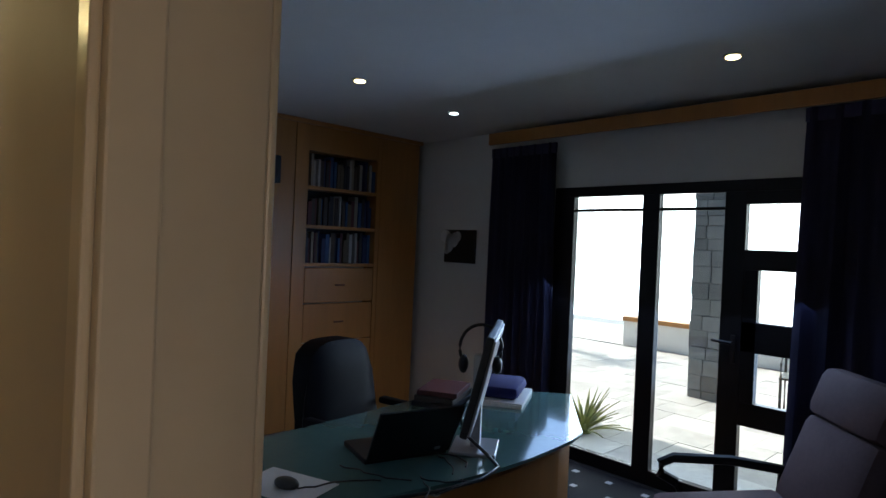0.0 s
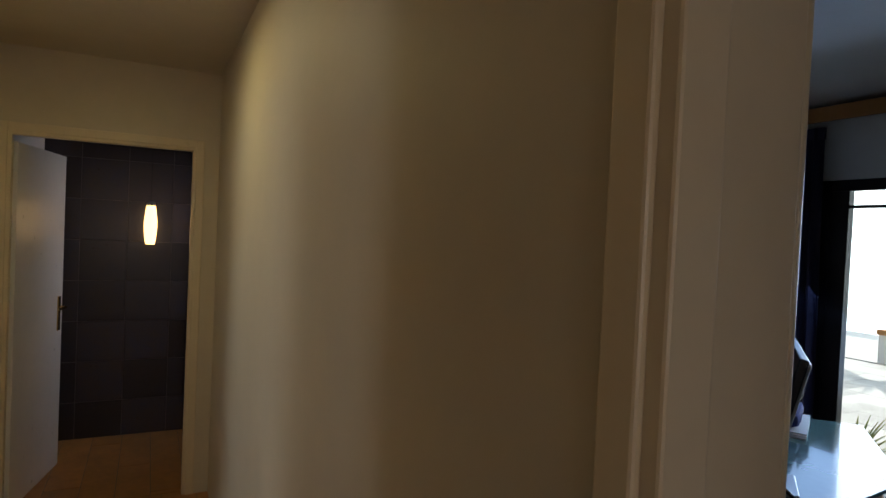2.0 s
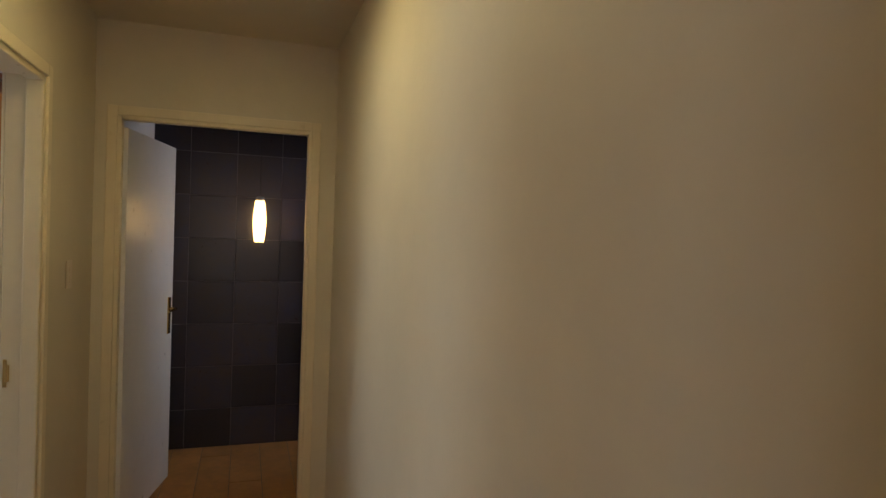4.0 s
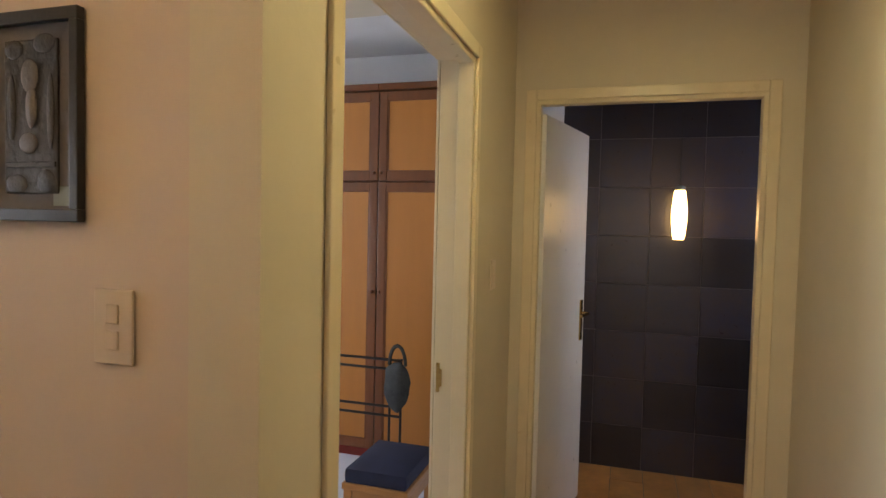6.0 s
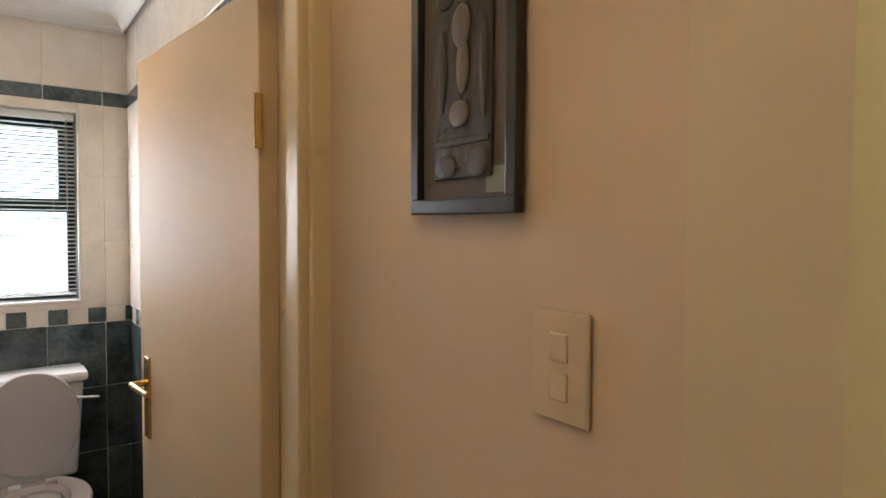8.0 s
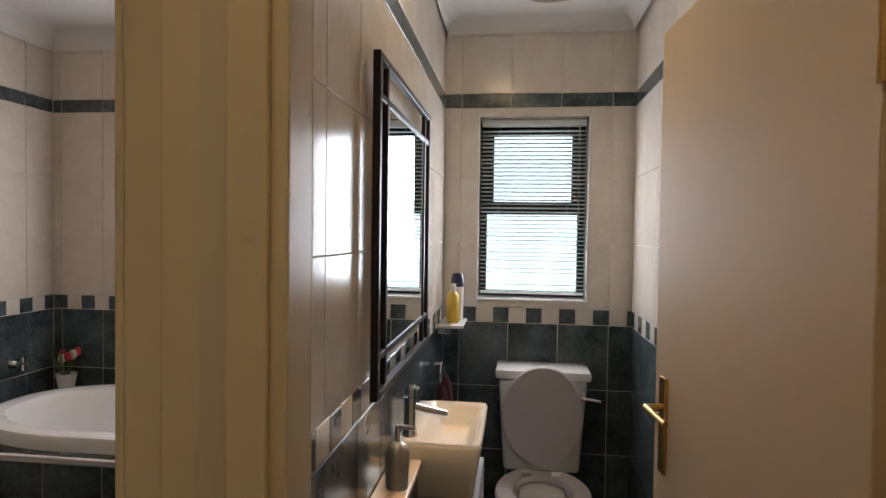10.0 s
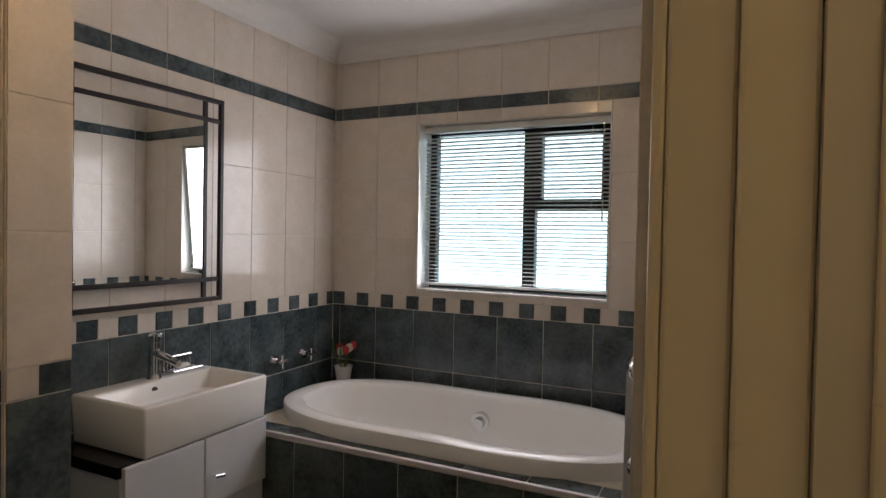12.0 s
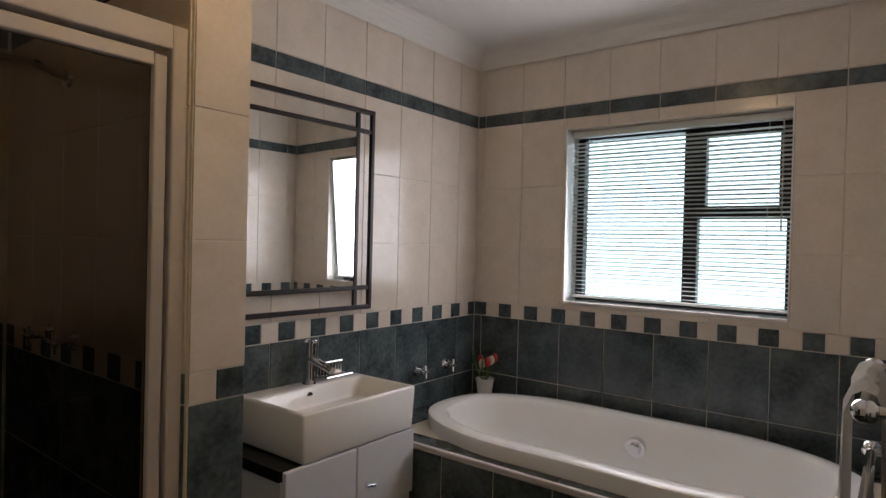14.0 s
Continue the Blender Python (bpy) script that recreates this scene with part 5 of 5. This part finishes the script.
def monitor():
    ob = thing("monitor", "thin monitor on a silver column stand, seen edge-on", "monitor", (1.65, 0.29, 0.761), rz=217)
    part("foot", made(-0.11, 0.11, -0.09, 0.10, 0, 0.014, bevel=0.004), M_SILVER, ob)
    part("column", made(-0.03, 0.03, -0.012, 0.028, 0.014, 0.40, bevel=0.004), M_SILVER, ob, "silver column stand")
    scr = part("screen", made(-0.29, 0.29, -0.058, -0.028, 0.12, 0.52, bevel=0.006, m=pose(0, 0, 0, -13, 0, 0)), M_BLACK, ob)
    part("back_cover", made(-0.28, 0.28, -0.030, -0.018, 0.13, 0.51, bevel=0.005, m=pose(0, 0, 0, -13, 0, 0)), M_SILVER, scr)
    hp = thing("headphones", "black headphones hung over the monitor", "headphones", (1.67, 0.29, 1.215), rz=-45)
    part("headband", tube(bmesh.new(), [(0.09 * math.cos(a), 0, 0.10 * math.sin(a) - 0.03) for a in [math.radians(-40 + 260 * k / 24) for k in range(25)]], 0.007), M_BLACK, hp, smooth=True)
    for s in (-1, 1):
        part("ear_cup", ball(bmesh.new(), (s * 0.072, 0, -0.10), 0.022, 0.036, 0.04, 8), M_BLACK, hp, smooth=True)


monitor()


def laptop():
    ob = thing("laptop", "open black laptop turned from the door on the desk", "laptop", (1.34, 0.36, 0.762), rz=165)
    part("base", made(-0.18, 0.18, -0.24, 0.0, 0, 0.022, bevel=0.004), M_BLACK, ob)
    part("lid", made(-0.18, 0.18, -0.006, 0.006, 0.0, 0.245, bevel=0.003, m=pose(0, 0.012, 0.02, -30, 0, 0)), M_BLACK, ob)
    part("badge", made(-0.13, -0.105, 0.004, 0.008, 0.02, 0.035, m=pose(0, 0.012, 0.02, -30, 0, 0)), M_SILVER, ob)


laptop()


def desk_clutter():
    c = thing("cushion", "blue cloth cushion lying on papers on the desk", "cushion", (2.42, 0.79, 0.785), rz=30)
    part("pad", made(-0.17, 0.17, -0.12, 0.12, 0.0, 0.075, bevel=0.035), M_BLUE, c, smooth=True)
    p = thing("paper_stack", "stack of white paper and folders", "papers", (2.40, 0.78, 0.7605), rz=30)
    for k in range(3):
        part("sheet", made(-0.21 + 0.01 * k, 0.20, -0.15, 0.15 - 0.01 * k, 0.008 * k, 0.008 * k + 0.0075), M_PAPER, p)
    q = thing("paper_sheet", "white sheet of paper on the glass desk", "paper", (0.84, 0.42, 0.7605), rz=20)
    part("sheet", made(-0.105, 0.105, -0.15, 0.15, 0, 0.002), M_PAPER, q)
    ms = thing("computer_mouse", "black computer mouse on the paper", "computer mouse", (0.835, 0.405, 0.763), rz=20)
    part("shell", ball(bmesh.new(), (0, 0, 0.012), 0.03, 0.05, 0.022, 10), M_BLACK, ms, smooth=True)
    rnd = random.Random(3)
    for k in range(7):
        cb = thing("cable", "thin loose cable coiled across the glass desk", "cable", (0, 0, 0), "desk cables")
        x, y = 1.10 + rnd.uniform(0, 0.45), 0.02 + rnd.uniform(0.05, 0.25)
        pts = [(x, y, 0.766)]
        a = rnd.uniform(0, 6.28)
        for j in range(10):
            a += rnd.uniform(-0.7, 0.7)
            x, y = min(max(x + 0.035 * math.cos(a), 0.85), 1.8), min(max(y + 0.03 * math.sin(a), 0.03), 0.5)
            pts.append((x, y, 0.766 + 0.006 * rnd.random()))
        part("wire", tube(bmesh.new(), pts, 0.003, 6), M_BLACK, cb, smooth=True)
    cb = thing("cable", "thick black cable looping from the monitor across the desk", "cable", (0, 0, 0))
    part("wire", tube(bmesh.new(), [(1.52, 0.28, 0.95), (1.56, 0.24, 0.84), (1.60, 0.16, 0.775), (1.56, 0.07, 0.766), (1.42, 0.03, 0.766), (1.22, 0.05, 0.766), (1.0, 0.12, 0.766), (0.85, 0.22, 0.766)], 0.007, 8), M_BLACK, cb, smooth=True)
    st = thing("document_tray", "dark stack of files on the desk", "files", (2.05, 0.90, 0.761), rz=20)
    for k in range(3):
        part("file", made(-0.15, 0.15, -0.11, 0.11, 0.03 * k, 0.03 * k + 0.026, bevel=0.003, m=pose(0.01 * k, 0, 0, 0, 0, 5 * k)), M_BOOKS[(0, 5, 2)[k]], st)


desk_clutter()


def armchair():
    ob = thing("armchair", "mauve upholstered recliner with curved wooden arms near the garden door", "armchair", (2.68, -0.47, 0), rz=42)

    def pad(bm, x0, x1, y0, y1, z0, z1, r, m):
        return box(bm, x0, x1, y0, y1, z0, z1, bevel=r, m=m)

    part("seat", pad(bmesh.new(), -0.28, 0.28, -0.30, 0.32, 0.34, 0.47, 0.05, pose(0, 0, 0, -6, 0, 0)), M_MAUVE, ob, smooth=True)
    back = pose(0, -0.27, 0.42, 20, 0, 0)
    part("backrest", pad(bmesh.new(), -0.28, 0.28, -0.07, 0.07, 0.0, 0.48, 0.06, back), M_MAUVE, ob, smooth=True)
    part("headrest", pad(bmesh.new(), -0.27, 0.27, -0.05, 0.09, 0.46, 0.72, 0.06, back), M_MAUVE, ob, smooth=True)
    for s in (-1, 1):
        a = part("armrest", tube(bmesh.new(), [(s * 0.33, -0.30, 0.56), (s * 0.33, -0.05, 0.59), (s * 0.33, 0.24, 0.585), (s * 0.33, 0.30, 0.555), (s * 0.33, 0.30, 0.50), (s * 0.33, 0.22, 0.46)], 0.026), M_DARKWOOD, ob, "curved dark wooden arm", True)
        part("leg", tube(bmesh.new(), [(s * 0.33, 0.22, 0.46), (s * 0.32, 0.10, 0.2), (s * 0.30, 0.28, 0.02)], 0.02), M_DARKWOOD, ob, smooth=True)
        part("leg", tube(bmesh.new(), [(s * 0.33, -0.30, 0.56), (s * 0.32, -0.26, 0.3), (s * 0.30, -0.32, 0.02)], 0.02), M_DARKWOOD, ob, smooth=True)
    part("crossbar", rod(bmesh.new(), (-0.31, 0.0, 0.30), (0.31, 0.0, 0.30), 0.018), M_DARKWOOD, ob)


armchair()


def rug():
    ob = thing("rug", "charcoal rug with small white squares by the garden doors", "rug", (3.05, 0.45, 0.001))
    part("rug_base", made(-0.62, 0.62, -1.2, 1.2, 0, 0.012, bevel=0.004), M_RUG, ob)
    for i in range(5):
        for j in range(9):
            x, y = -0.48 + 0.24 * i, -1.08 + 0.27 * j + 0.13 * (i % 2)
            if abs(y) < 1.15:
                part("tuft", made(x - 0.022, x + 0.022, y - 0.022, y + 0.022, 0.010, 0.0145), M_RUGWHITE, ob)


rug()


# ---------------------------------------------------------------- outside
structure("ground", made(-200, 200, -200, 200, -0.35, -0.25), M_GRASS, "lawn reaching to the horizon", "ground")
structure("pavement_bed", made(3.95, 9.5, -6, 8, -0.25, -0.062), M_JOINT, "mortar bed of the patio", "pavement")
structure("pavement_far", made(9.5, 13.0, -6, 8, -0.25, -0.012), M_PAVING, "sunlit far part of the patio", "pavement")
structure("pavement_step", made(3.80, 3.99, -1.0, 1.4, -0.1, -0.005), M_PAVING, "stone threshold step", "pavement")


def pillar():
    ob = thing("stone_pillar", "square pillar clad in rough grey stone on the patio", "pillar", (6.85, 1.38, -0.06))
    part("core", made(-0.15, 0.15, -0.15, 0.15, 0, 2.5), M_JOINT, ob)
    rnd = random.Random(8)
    for f in range(4):
        z = 0.0
        while z < 2.45:
            h = rnd.uniform(0.10, 0.2)
            s = rnd.uniform(-0.05, 0.05)
            for a, b in ((-0.17, s - 0.004), (s + 0.004, 0.17)):
                part("stone", made(a, b, -0.175 - rnd.uniform(0, 0.02), -0.148, z + 0.004, min(z + h, 2.5), bevel=0.006, m=pose(0, 0, 0, 0, 0, 90 * f)), M_STONE, ob)
            z += h


pillar()
roof = thing("patio_roof", "white patio roof slab with a timber fringe", "roof", (0, 0, 0))
part("slab", made(3.97, 5.0, -6, 8, 2.44, 2.62), M_PLASTER, roof)
part("fascia", made(5.0, 5.05, -6, 8, 2.34, 2.64, bevel=0.004), M_DARKWOOD, roof)
# added sheet that glows by itself behind the garden doors
structure("backdrop", made(13.0, 13.05, -30, 30, -0.25, 9.0), M_BACKDROP_GARDEN, "glowing backdrop sheet in place of the sunlit garden distance", "backdrop")
gw2 = thing("planter_wall", "low white wall with an orange timber seat around the pool", "low wall", (9.7, 4.2, -0.3))
part("wall", made(-0.15, 0.15, -3.2, -0.2, 0, 0.72), M_PLASTER, gw2)
part("seat_board", made(-0.22, 0.22, -3.2, -0.2, 0.72, 0.80, bevel=0.006), M_ORANGEWOOD, gw2)


def garden_chair():
    ob = thing("garden_chair", "dark wrought-iron garden chair on the patio", "garden chair", (6.9, 0.42, -0.06), rz=100)
    for x in (-0.2, 0.2):
        part("leg", tube(bmesh.new(), [(x, -0.2, 0), (x, -0.2, 0.44), (x, -0.27, 0.92)], 0.014), M_IRON, ob)
        part("leg", tube(bmesh.new(), [(x, 0.22, 0), (x, 0.2, 0.44)], 0.014), M_IRON, ob)
        part("armrest", tube(bmesh.new(), [(x, -0.22, 0.64), (x, 0.05, 0.66), (x, 0.22, 0.6), (x, 0.2, 0.44)], 0.012), M_IRON, ob)
    part("seat", made(-0.22, 0.22, -0.22, 0.22, 0.43, 0.45, bevel=0.005), M_IRON, ob)
    for k in range(5):
        part("back_bar", tube(bmesh.new(), [(-0.16 + 0.08 * k, -0.2, 0.45), (-0.16 + 0.08 * k, -0.27, 0.9)], 0.008), M_IRON, ob)
    part("top_bar", tube(bmesh.new(), [(-0.2, -0.27, 0.92), (0, -0.28, 0.95), (0.2, -0.27, 0.92)], 0.014), M_IRON, ob)


garden_chair()


def spiky_plant(name, base, n, length, mat, label, seed):
    ob = thing(name, label, "plant", base)
    rnd = random.Random(seed)
    for k in range(n):
        a, up = rnd.uniform(0, 6.28), rnd.uniform(0.35, 1.25)
        ln, w = length * rnd.uniform(0.7, 1.1), 0.022
        bm = bmesh.new()
        side = Vector((-math.sin(a), math.cos(a), 0))
        pts = []
        for j in range(6):
            t = j / 5
            r, z = ln * t * math.cos(up), ln * t * math.sin(up) - 0.35 * ln * t * t * math.cos(up)
            c = Vector((r * math.cos(a), r * math.sin(a), z + 0.05))
            ww = w * (1 - t) ** 0.7 + 0.001
            pts.append((bm.verts.new(c - side * ww), bm.verts.new(c + Vector((0, 0, -0.008))), bm.verts.new(c + side * ww)))
        for p, q in zip(pts, pts[1:]):
            bm.faces.new((p[0], p[1], q[1], q[0]))
            bm.faces.new((p[1], p[2], q[2], q[1]))
        part("leaf", bm, mat, ob)
    part("root_clump", ball(bmesh.new(), (0, 0, 0.04), 0.07, 0.07, 0.06, 8), mat, ob)
    return ob


spiky_plant("variegated_plant", (4.45, 1.52, -0.06), 60, 0.50, M_YELLOWLEAF, "yellow-green variegated spiky plant outside the doors", 4)
spiky_plant("garden_shrub", (9.0, -2.2, -0.25), 90, 1.3, M_LEAVES, "green strap-leaved shrub in the garden", 6)
spiky_plant("garden_shrub", (9.3, -0.9, -0.25), 80, 1.0, M_LEAVES, "green strap-leaved shrub in the garden", 9)
palm = spiky_plant("palm_tree", (8.2, 4.75, 2.55), 70, 1.3, M_THATCH, "dry palm fronds above the patio edge", 2)
part("trunk", rod(bmesh.new(), (0, 0, -2.81), (0, 0, 0.1), 0.16, 0.11), M_THATCH, palm)
# added self-glowing sheet that brightens the two blind windows
structure("backdrop_side", made(-7.05, -7.0, -9, 9, -0.25, 3.6), M_BACKDROP_SIDE, "glowing backdrop sheet in place of the bright side yard", "backdrop")


# ---------------------------------------------------------------- tiles and planks
def piece_mesh(name, a, b, t, mat, bevel=0.001):
    """A flat piece a x b, t thick, its back on local y = 0, front at +t, origin at its lower left corner."""
    bm = bmesh.new()
    v = [bm.verts.new(p) for p in ((0, 0, 0), (a, 0, 0), (a, 0, b), (0, 0, b))]
    m = [bm.verts.new(p) for p in ((0, t - bevel, 0), (a, t - bevel, 0), (a, t - bevel, b), (0, t - bevel, b))]
    f = [bm.verts.new(p) for p in ((bevel, t, bevel), (a - bevel, t, bevel), (a - bevel, t, b - bevel), (bevel, t, b - bevel))]
    for p, q in ((v, m), (m, f)):
        for k in range(4):
            bm.faces.new((p[k], p[(k + 1) % 4], q[(k + 1) % 4], q[k]))
    bm.faces.new(f)
    return mesh_of(name, bm, mat)


MESHES = {}
GAP = 0.0038


def tile(parent, m, a, b, mat, name="tile", t=0.0035):
    key = (round(a, 4), round(b, 4), mat.name, t)
    if key not in MESHES:
        gap = 0.0022 if mat is M_CREAM else GAP
        MESHES[key] = piece_mesh(name, a - gap, b - gap, t, mat)
    ob = new(name, MESHES[key])
    ob.parent = parent
    ob.matrix_world = m
    return ob


def tiled_face(parent, origin, rz, length, top, holes=(), shift=0.0, band=True, sq_shift=0.0):
    """Dresses one wall face: green dado, row of small squares, cream field, green band, cream top.
    Local x runs along the face from origin, local +y points into the room."""
    base = pose(*origin, 0, 0, rz)
    W, HT = 0.222, 0.29

    def cells(z0, z1, w, start, mat, name="tile"):
        x = start
        while x < length - 0.004:
            a, b = max(x, 0.0), min(x + w, length)
            if b - a > 0.012:
                spans = [(a, b, z0, z1)]
                for h0, h1, k0, k1 in holes:
                    nxt = []
                    for p, q, r, s in spans:
                        if q <= h0 or p >= h1 or s <= k0 or r >= k1:
                            nxt.append((p, q, r, s))
                            continue
                        if p < h0:
                            nxt.append((p, h0, r, s))
                        if q > h1:
                            nxt.append((h1, q, r, s))
                        p2, q2 = max(p, h0), min(q, h1)
                        if r < k0:
                            nxt.append((p2, q2, r, k0))
                        if s > k1:
                            nxt.append((p2, q2, k1, s))
                    spans = nxt
                for p, q, r, s in spans:
                    if q - p > 0.012 and s - r > 0.012:
                        tile(parent, base @ pose(p, 0, r), q - p, s - r, mat, name)
            x += w

    zd = 1.058
    z = zd
    while z > 0.02:
        cells(max(z - HT, 0.0), z, W, -shift, M_GREEN)
        z -= HT
    x, k = -sq_shift, 0
    while x < length:
        a, b = max(x, 0), min(x + 0.074, length)
        if b - a > 0.01:
            tile(parent, base @ pose(a, 0, zd), b - a, 0.070, M_GREEN if k % 2 == 0 else M_CREAM, "mosaic_tile")
        x += 0.074
        k += 1
    cells(zd + 0.070, zd + 0.070 + HT, W, -shift, M_CREAM)
    cells(zd + 0.070 + HT, zd + 0.070 + 2 * HT, W, -shift, M_CREAM)
    cells(zd + 0.070 + 2 * HT, 2.026, W, -shift, M_CREAM)
    cells(2.026, 2.090, W, -shift, M_GREEN)
    cells(2.090, top, W, -shift, M_CREAM)


def ob_named(name):
    return bpy.data.objects[name]


# window wall: bathroom part and toilet part, seen from +x, so x runs towards -y
tiled_face(ob_named("wall_window"), (X_WIN, -0.17, 0), -90, 1.82, H_BATH, [(0.382, 1.315, 1.150, 1.976)], 0.0, True, 0.03)
tiled_face(ob_named("wall_window"), (X_WIN, 0.81, 0), -90, 0.845, H_BATH, [(0.195, 0.688, 1.150, 1.989)], 0.12, True, 0.05)
tiled_face(ob_named("wall_bath_south"), (X_WIN + 0.008, -1.99, 0), 0, 1.74, H_BATH, (), 0.06, True, 0.02)
tiled_face(ob_named("wall_partition"), (-2.076, -0.17, 0), 180, 2.02, H_BATH, (), 0.05, True, 0.01)
tiled_face(ob_named("wall_partition"), (X_WIN + 0.008, -0.035, 0), 0, 1.97, H_BATH, (), 0.08, True, 0.04)
tiled_face(ob_named("wall_toilet_side"), (X_WC - 0.13, 0.81, 0), 180, 1.97, H_BATH, (), 0.02, True, 0.02)
tiled_face(ob_named("wall_shower_side"), (-2.35, -1.45, 0), 0, 0.14, H_BATH, (), 0.0, True, 0.0)
tiled_face(ob_named("wall_shower_side"), (-2.21, -1.46, 0), -90, 1.11, H_BATH, (), 0.0, True, 0.0)
tiled_face(ob_named("wall_shower_back"), (-2.20, -2.58, 0), 0, 1.08, H_BATH, (), 0.0, True, 0.0)
tiled_face(ob_named("wall_shower_side"), (-2.35, -1.98, 0), 90, 0.53, H_BATH, (), 0.0, True, 0.0)

# deck of the bath: front face and top edge
for r, (z0, z1) in enumerate(((0.38, 0.652), (0.10, 0.377))):
    y = -1.975
    while y < -0.18:
        w = min(0.222, -0.175 - y)
        tile(DECK, pose(-3.238, y + w, z0, 0, 0, -90), w, z1 - z0, M_GREEN)
        y += 0.222
y = -1.975
while y < -0.18:
    w = min(0.222, -0.175 - y)
    for xa, wd in ((-3.352, 0.108), (-4.085, 0.10)):
        tile(DECK, Matrix.Translation((xa, y, 0.657)) @ Matrix(((1, 0, 0, 0), (0, 0, 1, 0), (0, 1, 0, 0), (0, 0, 0, 1))), wd, w, M_GREEN)
    y += 0.222
for xa in (-3.98, -3.757, -3.534):
    tile(DECK, Matrix.Translation((xa, -1.975, 0.657)) @ Matrix(((1, 0, 0, 0), (0, 0, 1, 0), (0, 1, 0, 0), (0, 0, 0, 1))), 0.222, 0.14, M_GREEN)

FLAT = Matrix(((1, 0, 0, 0), (0, 0, 1, 0), (0, 1, 0, 0), (0, 0, 0, 1)))
for i in range(7):
    for j in range(8):
        tile(ob_named("floor_bathroom"), Matrix.Translation((-4.09 + 0.315 * i, -1.98 + 0.36 * j, -0.004)) @ FLAT, 0.315, 0.36, M_FLOORTILE, "floor_tile", 0.006)

# slate wall: courses 0.30 high
rnd = random.Random(21)
slate = ob_named("wall_slate")
for r in range(9):
    z = -0.027 + 0.30 * r
    x = -1.185
    while x < 0.95:
        z0 = max(z, 0.0)
        tile(slate, pose(x + 0.305, 3.945, z0, rnd.uniform(-0.15, 0.15), 0, 180), 0.305, min(z + 0.30, 2.6) - z0, M_SLATE, "slate_tile", 0.005)
        x += 0.305

# planks of the corridor and the tiled room
for name, x0, x1, y0, y1 in (("floor_sub", X_L - 0.06, X_R + 0.06, -3.2, Y_END + 0.06), ("floor_sub", X_WC, X_L - 0.06, -0.20, Y_PIC), ("floor_tiled_room_sub", -1.32, 1.0, Y_END + 0.06, 3.945)):
    x, k = x0, 0
    while x < x1 - 0.01:
        w = min(0.19, x1 - x)
        y = y0 - (k * 0.47) % 1.2
        while y < y1:
            a, b = max(y, y0), min(y + 1.2, y1)
            if b - a > 0.02:
                tile(ob_named(name), Matrix.Translation((x, a, -0.004)) @ FLAT, w, b - a, M_WOODFLOOR, "plank", 0.004)
            y += 1.2
        x += 0.19
        k += 1

# patio paving
rnd = random.Random(14)
for i in range(12):
    for j in range(22):
        tile(ob_named("pavement_bed"), Matrix.Translation((4.0 + 0.45 * i, -3.4 + 0.45 * j + 0.2 * (i % 2), -0.062)) @ FLAT, 0.45, 0.45, M_PAVING, "paving_slab", 0.05 + 0.002 * rnd.randrange(3))
